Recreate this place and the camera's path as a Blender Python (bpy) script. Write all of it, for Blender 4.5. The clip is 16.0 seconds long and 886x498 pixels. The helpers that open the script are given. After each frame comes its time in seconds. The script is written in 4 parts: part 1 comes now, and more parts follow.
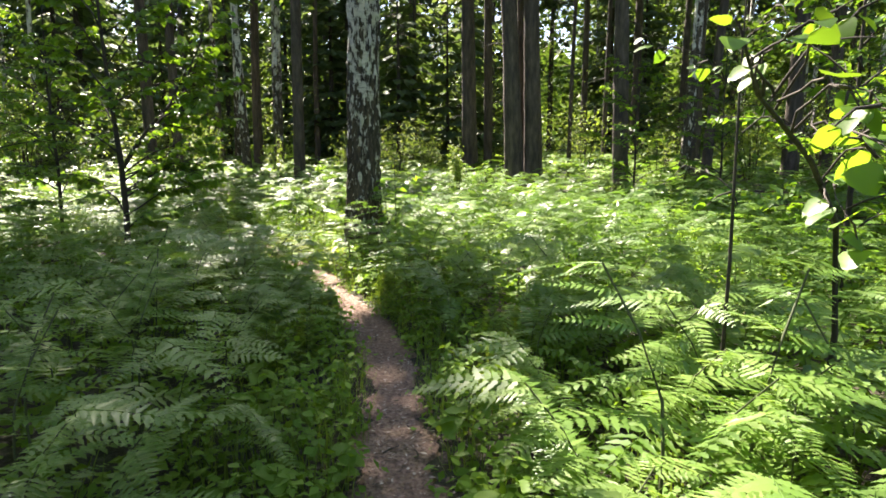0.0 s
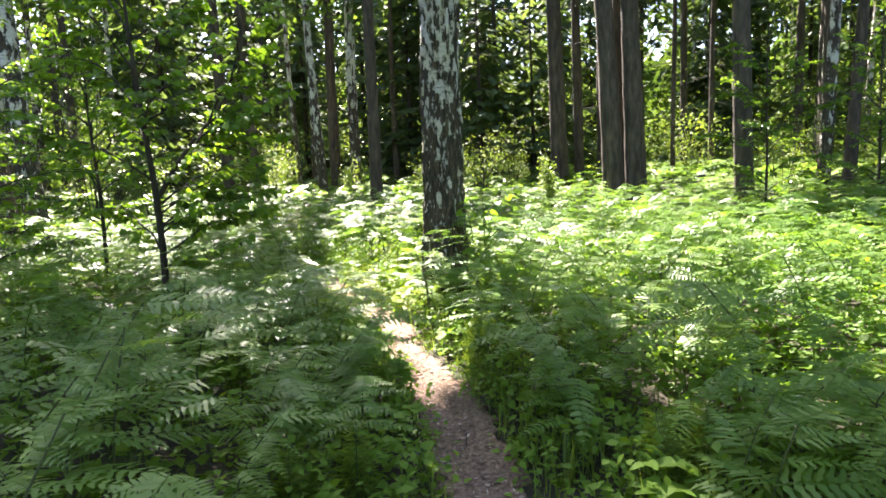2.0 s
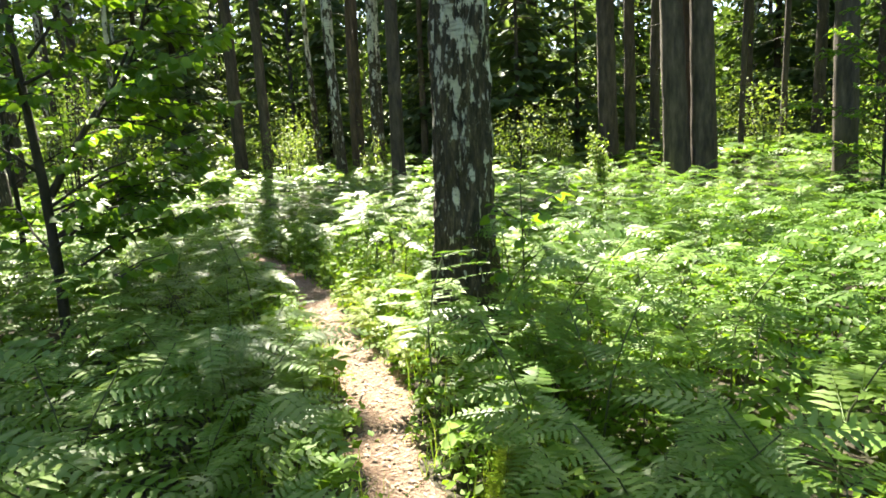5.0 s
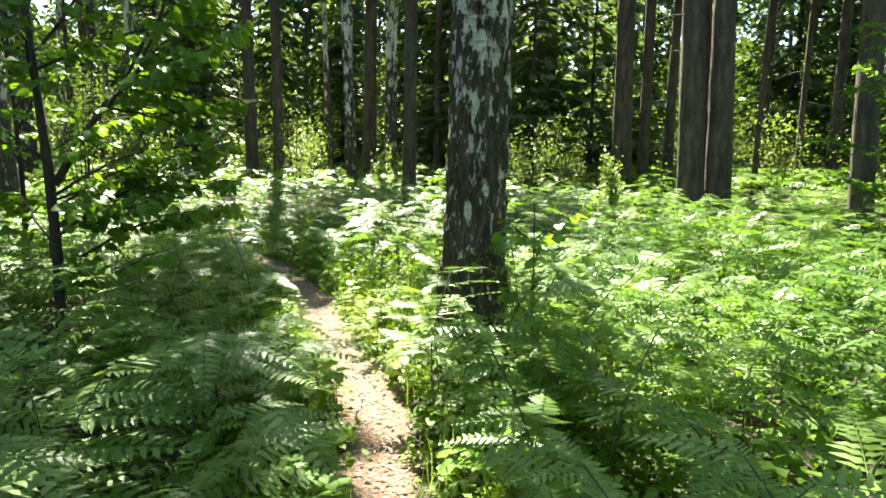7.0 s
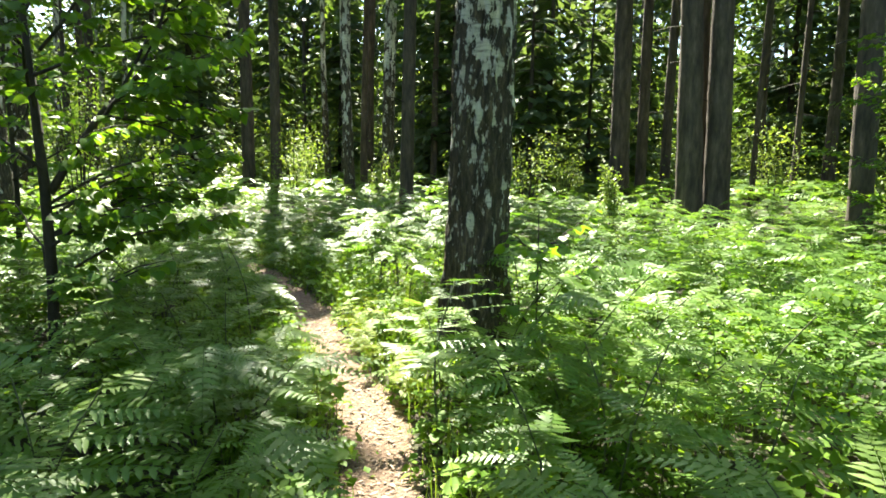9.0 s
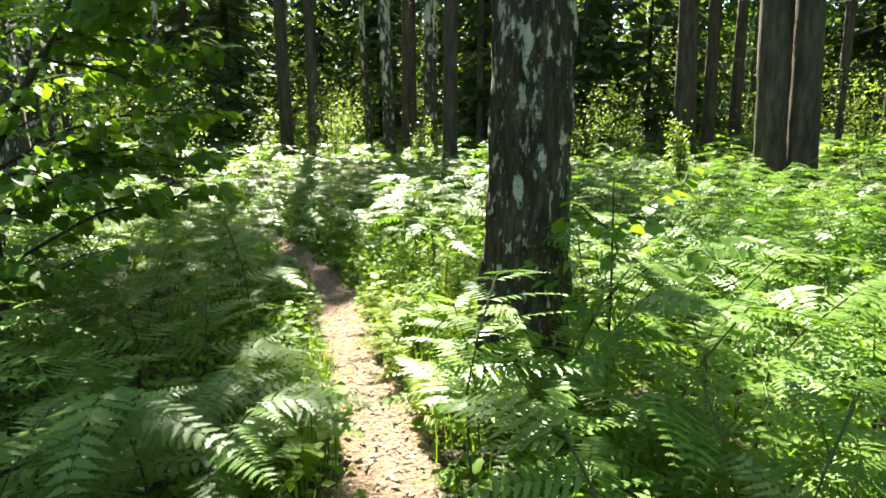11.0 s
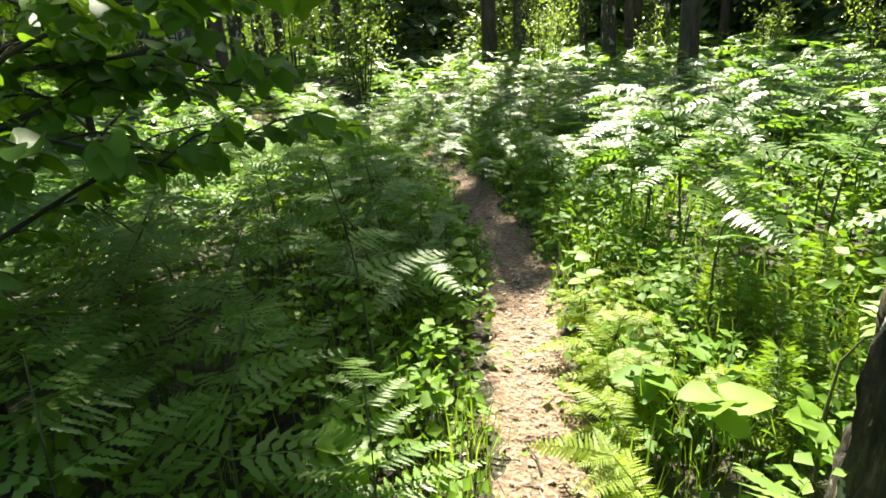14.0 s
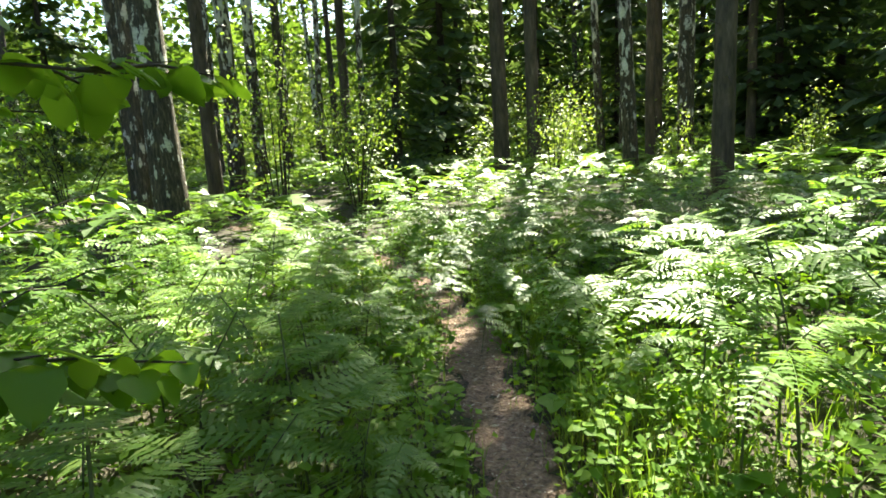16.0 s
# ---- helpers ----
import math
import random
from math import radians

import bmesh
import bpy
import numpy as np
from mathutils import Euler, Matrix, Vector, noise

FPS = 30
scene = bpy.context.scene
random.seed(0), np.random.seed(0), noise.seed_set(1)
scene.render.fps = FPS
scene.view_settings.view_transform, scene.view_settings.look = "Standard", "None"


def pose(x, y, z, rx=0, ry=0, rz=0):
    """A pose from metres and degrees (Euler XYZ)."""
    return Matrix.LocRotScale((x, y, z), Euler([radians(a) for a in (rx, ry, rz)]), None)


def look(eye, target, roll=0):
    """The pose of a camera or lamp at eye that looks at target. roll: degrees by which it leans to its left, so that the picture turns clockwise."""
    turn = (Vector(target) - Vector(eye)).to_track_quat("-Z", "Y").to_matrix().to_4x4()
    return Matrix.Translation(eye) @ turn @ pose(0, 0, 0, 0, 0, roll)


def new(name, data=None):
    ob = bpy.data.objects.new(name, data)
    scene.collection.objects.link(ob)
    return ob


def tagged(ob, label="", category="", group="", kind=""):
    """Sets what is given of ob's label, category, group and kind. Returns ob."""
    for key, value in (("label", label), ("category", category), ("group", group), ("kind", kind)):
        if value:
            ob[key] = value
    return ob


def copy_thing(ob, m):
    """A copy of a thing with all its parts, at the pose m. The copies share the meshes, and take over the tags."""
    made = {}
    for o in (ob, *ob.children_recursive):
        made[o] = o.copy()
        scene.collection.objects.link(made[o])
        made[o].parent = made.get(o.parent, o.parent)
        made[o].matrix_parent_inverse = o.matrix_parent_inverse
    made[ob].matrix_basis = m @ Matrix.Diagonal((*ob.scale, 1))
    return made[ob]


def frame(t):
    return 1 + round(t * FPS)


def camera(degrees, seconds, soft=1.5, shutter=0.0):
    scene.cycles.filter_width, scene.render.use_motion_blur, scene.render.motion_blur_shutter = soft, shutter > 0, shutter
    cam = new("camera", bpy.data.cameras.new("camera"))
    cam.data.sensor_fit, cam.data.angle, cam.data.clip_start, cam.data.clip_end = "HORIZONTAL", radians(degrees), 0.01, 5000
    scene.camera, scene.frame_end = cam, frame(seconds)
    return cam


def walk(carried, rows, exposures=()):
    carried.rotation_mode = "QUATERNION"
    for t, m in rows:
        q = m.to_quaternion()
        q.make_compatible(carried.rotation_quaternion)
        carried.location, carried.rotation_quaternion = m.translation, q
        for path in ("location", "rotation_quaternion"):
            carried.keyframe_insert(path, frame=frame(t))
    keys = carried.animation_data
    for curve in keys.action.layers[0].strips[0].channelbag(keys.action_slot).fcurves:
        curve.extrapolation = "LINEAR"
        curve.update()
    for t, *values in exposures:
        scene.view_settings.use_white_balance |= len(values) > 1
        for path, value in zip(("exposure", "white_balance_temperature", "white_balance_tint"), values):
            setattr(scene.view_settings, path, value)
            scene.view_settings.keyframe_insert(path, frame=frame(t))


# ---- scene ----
cam = camera(70.2, 16.0, soft=1.7)
METRES, EYE, TILT, LEAN, TURN = 9.0, 1.55, -9.0, 0.0, 0.0
ROWS = [
    (0.0, 0.0, 0.0, 0.0, 0.0, 0.0, 0.0),
    (0.5, -0.006, 0.0499, 0.0033, 4.59, 1.84, 0.5),
    (1.0, -0.0092, 0.0977, 0.0134, 4.81, -0.24, 2.72),
    (1.5, -0.0184, 0.1471, 0.0208, 5.7, 1.1, 0.65),
    (2.0, -0.0219, 0.1907, 0.0256, 7.54, 1.56, 1.38),
    (2.5, -0.0194, 0.2396, 0.0341, 7.22, 1.49, 3.22),
    (3.0, -0.0258, 0.2833, 0.0353, 5.43, 2.79, -1.73),
    (3.5, -0.0317, 0.3317, 0.0414, 4.4, -0.24, -0.4),
    (4.0, -0.0343, 0.378, 0.0548, 11.02, -1.06, 3.06),
    (6.5, -0.0434, 0.4441, 0.0722, 9.63, 0.72, -1.61),
    (7.0, -0.0441, 0.4418, 0.0709, 11.19, 0.53, -2.59),
    (7.5, -0.0453, 0.4414, 0.0714, 11.16, 1.33, -4.03),
    (8.0, -0.0459, 0.441, 0.0719, 11.08, 1.52, -3.36),
    (8.5, -0.0484, 0.4412, 0.0718, 10.75, 1.68, -2.86),
    (11.0, -0.0671, 0.5652, 0.0815, 15.28, -1.88, -2.08),
    (11.5, -0.0773, 0.6052, 0.0854, 26.13, -1.81, -1.67),
    (12.0, -0.0868, 0.6452, 0.0915, 31.1, -2.65, -1.43),
    (12.5, -0.1031, 0.6843, 0.0979, 33.02, -2.18, -2.43),
    (13.0, -0.1185, 0.7266, 0.1006, 39.29, -1.59, -1.54),
    (13.5, -0.1347, 0.7556, 0.102, 40.7, -7.03, -0.67),
    (14.0, -0.1538, 0.7801, 0.1025, 34.01, -10.55, -2.04),
    (14.5, -0.1718, 0.8133, 0.1079, 37.75, -2.61, -1.75),
    (15.0, -0.1881, 0.8552, 0.1202, 37.11, -3.58, -1.58),
    (15.5, -0.2079, 0.8942, 0.1265, 36.51, -0.94, -1.17),
    (16.0, -0.23, 0.9295, 0.1339, 35.57, -1.81, -2.29),
]
walk(cam, [(t, pose(0, 0, EYE, TILT, LEAN, TURN) @ pose(METRES * x, METRES * y, METRES * z, 90 + pitch, roll, yaw)) for t, x, y, z, yaw, pitch, roll in ROWS],
     [(0.0, 2.60, 6500, 24), (0.7, 2.90, 6350, 25), (1.5, 3.10, 6300, 26), (2.5, 3.00, 6400, 25), (3.0, 2.80, 6600, 23), (3.5, 2.65, 6800, 20), (4.2, 2.82, 6750, 16), (6.3, 2.82, 6500, 8), (8.7, 2.75, 6500, 8),
      (11.0, 2.65, 6600, 6), (12.0, 2.50, 6600, 5), (12.5, 2.46, 6650, 5), (14.0, 2.48, 6650, 5), (14.5, 2.60, 6650, 5), (15.5, 2.74, 6600, 6), (16.0, 2.78, 6600, 6)])

# ---- world, sun ----
SUN_EL, SUN_YAW = 47.5, 25.0        # height of the sun and its bearing, to the left of straight ahead
world = bpy.data.worlds.new("world")
scene.world = world
world.use_nodes = True
wn = world.node_tree.nodes
sky = wn.new("ShaderNodeTexSky")
sky.sky_type = "NISHITA"
sky.sun_disc = False
sky.sun_elevation = radians(SUN_EL)
sky.sun_rotation = radians(-SUN_YAW)
world.node_tree.links.new(sky.outputs[0], wn["Background"].inputs[0])
wn["Background"].inputs[1].default_value = 0.072
sun = new("sun", bpy.data.lights.new("sun", "SUN"))
sun.data.energy = 5.0
sun.data.angle = radians(0.55)
sun.data.color = (1.0, 0.95, 0.77)
SUN_WAY = Vector((-math.sin(radians(SUN_YAW)) * math.cos(radians(SUN_EL)),
                  math.cos(radians(SUN_YAW)) * math.cos(radians(SUN_EL)), math.sin(radians(SUN_EL))))
sun.matrix_world = look(SUN_WAY * 60, (0, 0, 0))

# ---- materials ----


def material(name):
    m = bpy.data.materials.new(name)
    m.use_nodes = True
    n = m.node_tree.nodes
    return m, n, m.node_tree.links, n["Principled BSDF"]


def noise_node(n, l, scale, detail=4.0, stretch=(1, 1, 1), rough=0.55):
    co = n.new("ShaderNodeTexCoord")
    mp = n.new("ShaderNodeMapping")
    mp.inputs["Scale"].default_value = stretch
    no = n.new("ShaderNodeTexNoise")
    no.inputs["Scale"].default_value = scale
    no.inputs["Detail"].default_value = detail
    no.inputs["Roughness"].default_value = rough
    l.new(co.outputs["Object"], mp.inputs[0])
    l.new(mp.outputs[0], no.inputs["Vector"])
    return no


def ramp(n, l, source, stops):
    r = n.new("ShaderNodeValToRGB")
    while len(r.color_ramp.elements) < len(stops):
        r.color_ramp.elements.new(0.5)
    for e, (p, c) in zip(r.color_ramp.elements, stops):
        e.position, e.color = p, (*c, 1)
    l.new(source, r.inputs[0])
    return r


def bump(n, l, height, strength, distance, target):
    b = n.new("ShaderNodeBump")
    b.inputs["Strength"].default_value = strength
    b.inputs["Distance"].default_value = distance
    l.new(height, b.inputs["Height"])
    l.new(b.outputs[0], target)
    return b


def leaf_material(name, dark, mid, light, rough=0.42, through_light=0.42, glow=(1.25, 1.2, 0.5), spec=0.5, patch=0.8):
    """A thin leaf: gloss on the face, daylight passing through it, colours that differ leaf by leaf and patch by patch."""
    m, n, l, p = material(name)
    geo = n.new("ShaderNodeNewGeometry")
    info = n.new("ShaderNodeObjectInfo")
    pos = n.new("ShaderNodeTexNoise")
    pos.inputs["Scale"].default_value = patch
    pos.inputs["Detail"].default_value = 3
    l.new(geo.outputs["Position"], pos.inputs["Vector"])
    a = n.new("ShaderNodeMath")
    a.operation = "MULTIPLY_ADD"
    a.inputs[1].default_value = 0.35
    l.new(geo.outputs["Random Per Island"], a.inputs[0])
    b = n.new("ShaderNodeMath")
    b.operation = "MULTIPLY_ADD"
    b.inputs[1].default_value = 0.22
    l.new(info.outputs["Random"], b.inputs[0])
    l.new(pos.outputs[0], b.inputs[2])
    l.new(b.outputs[0], a.inputs[2])
    r = ramp(n, l, a.outputs[0], [(0.35, dark), (0.72, mid), (1.1, light)])
    l.new(r.outputs[0], p.inputs["Base Color"])
    p.inputs["Roughness"].default_value = rough
    p.inputs["Specular IOR Level"].default_value = spec
    t = n.new("ShaderNodeBsdfTranslucent")
    mul = n.new("ShaderNodeMix")
    mul.data_type, mul.blend_type = "RGBA", "MULTIPLY"
    mul.inputs["Factor"].default_value = 1
    l.new(r.outputs[0], mul.inputs[6])
    mul.inputs[7].default_value = (*glow, 1)
    l.new(mul.outputs[2], t.inputs[0])
    mix = n.new("ShaderNodeMixShader")
    mix.inputs[0].default_value = through_light
    l.new(p.outputs[0], mix.inputs[1])
    l.new(t.outputs[0], mix.inputs[2])
    l.new(mix.outputs[0], n["Material Output"].inputs[0])
    return m


FERN = leaf_material("fern_leaf", (0.066, 0.148, 0.02), (0.132, 0.248, 0.038), (0.235, 0.345, 0.088), 0.43, 0.5, (1.25, 1.25, 0.56), spec=0.5)
YOUNG = leaf_material("young_frond", (0.16, 0.23, 0.012), (0.24, 0.33, 0.018), (0.34, 0.4, 0.03), 0.5, 0.6, (1.3, 1.25, 0.3), spec=0.3)
GRASS = leaf_material("grass_blade", (0.08, 0.14, 0.025), (0.12, 0.2, 0.03), (0.19, 0.27, 0.05), 0.5, 0.5)
HERB = leaf_material("herb_leaf", (0.075, 0.155, 0.016), (0.125, 0.235, 0.024), (0.2, 0.32, 0.045), 0.55, 0.45, spec=0.22)
BROAD = leaf_material("broad_leaf", (0.058, 0.125, 0.016), (0.095, 0.2, 0.025), (0.165, 0.29, 0.04), 0.42, 0.55, (1.45, 1.35, 0.4), spec=0.35)
CROWN = leaf_material("crown_leaf", (0.038, 0.08, 0.016), (0.078, 0.145, 0.028), (0.14, 0.21, 0.048), 0.55, 0.42, spec=0.25, patch=0.25)
BUSH = leaf_material("bush_leaf", (0.09, 0.16, 0.03), (0.16, 0.25, 0.05), (0.25, 0.34, 0.08), 0.5, 0.45, spec=0.35)
NEEDLE = leaf_material("pine_needle", (0.035, 0.065, 0.03), (0.05, 0.09, 0.035), (0.08, 0.12, 0.045), 0.5, 0.25)
SPRUCE = leaf_material("spruce_needle", (0.06, 0.105, 0.05), (0.09, 0.145, 0.066), (0.13, 0.19, 0.08), 0.6, 0.4, spec=0.25)


def bark_material(name, stops, scale, stretch, depth, rough=0.9):
    m, n, l, p = material(name)
    a = noise_node(n, l, scale, 6, stretch, 0.65)
    r = ramp(n, l, a.outputs[0], stops)
    big = noise_node(n, l, 1.3, 3)
    mul = n.new("ShaderNodeMix")
    mul.data_type, mul.blend_type = "RGBA", "MULTIPLY"
    mul.inputs["Factor"].default_value = 0.55
    l.new(r.outputs[0], mul.inputs[6])
    l.new(ramp(n, l, big.outputs[0], [(0.3, (0.5, 0.5, 0.48)), (0.7, (1, 1, 1))]).outputs[0], mul.inputs[7])
    l.new(mul.outputs[2], p.inputs["Base Color"])
    p.inputs["Roughness"].default_value = rough
    bump(n, l, a.outputs[0], 0.9, depth, p.inputs["Normal"])
    return m


PINE_BARK = bark_material("pine_bark", [(0.35, (0.038, 0.03, 0.024)), (0.55, (0.1, 0.077, 0.058)), (0.75, (0.2, 0.155, 0.12))], 9, (1, 1, 0.22), 0.03)
DARK_BARK = bark_material("dark_bark", [(0.35, (0.022, 0.018, 0.014)), (0.6, (0.06, 0.048, 0.036)), (0.8, (0.11, 0.09, 0.07))], 14, (1, 1, 0.4), 0.01)


def birch_material(name, low, high, patch_scale):
    """White papery bark torn open into dark furrows; more of it is dark towards the foot of the stem."""
    m, n, l, p = material(name)
    patches = noise_node(n, l, patch_scale, 4.0, (1, 1, 0.4), 0.62)
    co = n.new("ShaderNodeTexCoord")
    sep = n.new("ShaderNodeSeparateXYZ")
    l.new(co.outputs["Object"], sep.inputs[0])
    rise = n.new("ShaderNodeMapRange")
    rise.inputs[1].default_value, rise.inputs[2].default_value = 0.2, 5.0
    rise.inputs[3].default_value, rise.inputs[4].default_value = low, high
    l.new(sep.outputs["Z"], rise.inputs[0])
    add = n.new("ShaderNodeMath")
    l.new(patches.outputs[0], add.inputs[0])
    l.new(rise.outputs[0], add.inputs[1])
    mask = ramp(n, l, add.outputs[0], [(0.52, (0, 0, 0)), (0.56, (1, 1, 1))])
    fine = noise_node(n, l, 30, 7, (1, 1, 0.2), 0.75)
    dark = ramp(n, l, fine.outputs[0], [(0.36, (0.014, 0.011, 0.008)), (0.52, (0.068, 0.052, 0.036)), (0.68, (0.22, 0.17, 0.11))])
    lines = noise_node(n, l, 30, 4, (0.25, 0.25, 1.6), 0.6)
    white = ramp(n, l, lines.outputs[0], [(0.3, (0.3, 0.27, 0.23)), (0.46, (0.7, 0.66, 0.59)), (0.7, (0.82, 0.78, 0.71))])
    mix = n.new("ShaderNodeMix")
    mix.data_type = "RGBA"
    l.new(mask.outputs[0], mix.inputs[0])
    l.new(dark.outputs[0], mix.inputs[6])
    l.new(white.outputs[0], mix.inputs[7])
    l.new(mix.outputs[2], p.inputs["Base Color"])
    p.inputs["Roughness"].default_value = 0.8
    ht = n.new("ShaderNodeMath")
    ht.operation = "MULTIPLY_ADD"
    ht.inputs[1].default_value = 1.2
    l.new(fine.outputs[0], ht.inputs[0])
    l.new(mask.outputs[0], ht.inputs[2])
    bump(n, l, ht.outputs[0], 1.0, 0.035, p.inputs["Normal"])
    return m


BIRCH_OLD = birch_material("old_birch_bark", -0.1, 0.15, 18.0)
BIRCH = birch_material("birch_bark", -0.09, 0.06, 9.0)


def soil_material(name, stops, fleck, green):
    m, n, l, p = material(name)
    a = noise_node(n, l, 38, 6, rough=0.7)
    r = ramp(n, l, a.outputs[0], stops)
    b = noise_node(n, l, 2.2, 4)
    mix = n.new("ShaderNodeMix")
    mix.data_type = "RGBA"
    l.new(ramp(n, l, b.outputs[0], [(0.5, (0, 0, 0)), (0.7, (green, green, green))]).outputs[0], mix.inputs[0])
    l.new(r.outputs[0], mix.inputs[6])
    mix.inputs[7].default_value = (0.05, 0.075, 0.02, 1)
    v = n.new("ShaderNodeTexVoronoi")
    v.inputs["Scale"].default_value = fleck
    co = n.new("ShaderNodeTexCoord")
    l.new(co.outputs["Object"], v.inputs["Vector"])
    tint = n.new("ShaderNodeMix")
    tint.data_type, tint.blend_type = "RGBA", "OVERLAY"
    tint.inputs["Factor"].default_value = 0.3
    l.new(mix.outputs[2], tint.inputs[6])
    grey = n.new("ShaderNodeRGBToBW")
    l.new(v.outputs["Color"], grey.inputs[0])
    l.new(grey.outputs[0], tint.inputs[7])
    l.new(tint.outputs[2], p.inputs["Base Color"])
    p.inputs["Roughness"].default_value = 0.95
    ad = n.new("ShaderNodeMath")
    l.new(a.outputs[0], ad.inputs[0])
    l.new(v.outputs["Distance"], ad.inputs[1])
    bump(n, l, ad.outputs[0], 0.8, 0.02, p.inputs["Normal"])
    return m


SOIL = soil_material("forest_soil", [(0.3, (0.02, 0.016, 0.009)), (0.55, (0.046, 0.037, 0.02)), (0.75, (0.085, 0.068, 0.036))], 26, 0.9)
TRAIL = soil_material("trodden_soil", [(0.3, (0.09, 0.055, 0.038)), (0.52, (0.22, 0.14, 0.096)), (0.75, (0.36, 0.26, 0.19))], 45, 0.12)


def litter_material(name, stops):
    m, n, l, p = material(name)
    geo = n.new("ShaderNodeNewGeometry")
    l.new(ramp(n, l, geo.outputs["Random Per Island"], stops).outputs[0], p.inputs["Base Color"])
    p.inputs["Roughness"].default_value = 0.75
    return m


LITTER = litter_material("dry_litter", [(0.0, (0.06, 0.038, 0.026)), (0.4, (0.18, 0.115, 0.08)), (0.75, (0.3, 0.22, 0.16)), (1.0, (0.48, 0.41, 0.32))])
STEM = litter_material("green_stem", [(0.0, (0.04, 0.045, 0.018)), (0.6, (0.07, 0.085, 0.028)), (1.0, (0.11, 0.11, 0.04))])

# ---- plan ----
TRAIL_LINE = [(0.35, -9), (0.2, -4), (0.0, 0.3), (-0.2, 2.7), (-0.34, 4.2), (-0.65, 5.35), (-1.0, 6.37), (-1.2, 6.7), (-1.42, 7.35), (-1.66, 7.85), (-1.84, 8.16), (-2.02, 8.46), (-2.38, 9.08), (-2.55, 9.42),
              (-3.12, 10.38), (-3.28, 10.64), (-3.99, 11.47), (-4.84, 12.49), (-5.85, 13.35), (-7.6, 14.4), (-10.5, 15.6), (-14.5, 16.6)]
LINE = np.array(TRAIL_LINE)
rng = np.random.default_rng(7)


def ground_z(x, y):
    """The lie of the land: level along the trail, rising gently ahead."""
    x, y = np.asarray(x, float), np.asarray(y, float)
    rise = 0.03 * np.clip(y - 11.5, 0, 16) + 0.012 * np.clip(x - 3, 0, 12)
    return rise + 0.03 * np.sin(x * 0.9 + 0.4) * np.sin(y * 0.7 + 1.1) + 0.012 * np.sin(x * 2.7) * np.cos(y * 3.1)


def trail_gap(x, y):
    """How far a place lies from the middle of the trail."""
    p = np.stack([np.asarray(x, float), np.asarray(y, float)], -1)[..., None, :]
    a, b = LINE[:-1], LINE[1:]
    d = b - a
    k = np.clip(((p - a) * d).sum(-1) / (d * d).sum(-1), 0, 1)
    return np.sqrt((((a + k[..., None] * d) - p) ** 2).sum(-1)).min(-1)


# chosen sun patches, cut through the crowns above: middle and half-widths on the ground
SUN_CUTS = [(-2.0, 10.9, 1.3, 3.0), (-2.6, 12.6, 1.2, 1.8), (-0.9, 10.3, 1.5, 1.6), (-1.45, 8.15, 0.65, 1.0), (0.3, 8.4, 1.7, 1.4), (-0.8, 7.0, 0.65, 0.95), (-0.2, 7.2, 0.7, 0.6), (-2.0, 8.9, 0.45, 0.6),
            (3.2, 15.3, 3.2, 2.0), (0.6, 17.5, 2.6, 2.2), (1.2, 2.1, 1.2, 1.25), (1.4, 0.7, 0.9, 0.7), (2.2, 1.6, 0.9, 0.9), (-2.55, 10.2, 0.75, 1.6), (-0.3, 9.2, 1.2, 1.2),
            (-7.6, 11.4, 1.7, 1.4), (-5.2, 20.0, 1.5, 3.0), (-5.6, 9.6, 1.1, 0.9), (6.0, 20.0, 2.5, 2.5), (-9.5, 18.5, 1.5, 2.5), (2.2, 11.5, 1.6, 1.0),
            (-0.9, 19.3, 2.0, 1.8), (5.9, 21.8, 2.3, 2.3), (4.1, 18.9, 2.0, 1.5), (2.3, 20.4, 1.3, 1.2), (-7.6, 19.6, 1.6, 1.7), (-9.2, 13.3, 1.5, 1.6),
            (3.6, 11.6, 2.0, 1.4), (1.6, 6.2, 1.4, 0.7), (2.9, 8.0, 0.8, 0.7), (-5.9, 11.2, 0.6, 0.5), (4.6, 6.5, 0.7, 0.9), (-2.75, 6.55, 0.4, 0.4), (-3.4, 7.0, 0.5, 0.45), (-4.3, 7.9, 0.6, 0.5), (-5.3, 6.6, 0.6, 0.6), (-6.6, 7.4, 1.0, 1.0)]
# and small random holes, cut likewise to dapple the ferns with sun
flecks = np.random.default_rng(55)
SUN_CUTS += [(x, y, q, q * 0.8) for x, y, q in zip(flecks.uniform(-2.6, -1.4, 14), flecks.uniform(5.4, 7.8, 14), flecks.uniform(0.14, 0.27, 14))]
SUN_CUTS += [(x, y, q, q * 0.8) for x, y, q in zip(flecks.uniform(0.0, 3.5, 20), flecks.uniform(3.4, 5.8, 20), flecks.uniform(0.14, 0.3, 20))]


def in_sun_cut(p, pad=0.0):
    """Whether the sun's ray through a place in the canopy comes down in one of the cut patches."""
    p = np.asarray(p, float)
    k = (p[..., 2] - 0.6) / SUN_WAY.z
    x, y = p[..., 0] - SUN_WAY.x * k, p[..., 1] - SUN_WAY.y * k
    x, y = x + 0.18 * np.sin(y * 3.1) + 0.1 * np.sin(y * 7.3), y + 0.18 * np.sin(x * 2.7)
    hit = np.zeros(x.shape, bool)
    for cx, cy, rx, ry in SUN_CUTS:
        hit |= ((x - cx) / (rx + pad)) ** 2 + ((y - cy) / (ry + pad)) ** 2 < 1
    return hit


# ---- mesh helpers ----


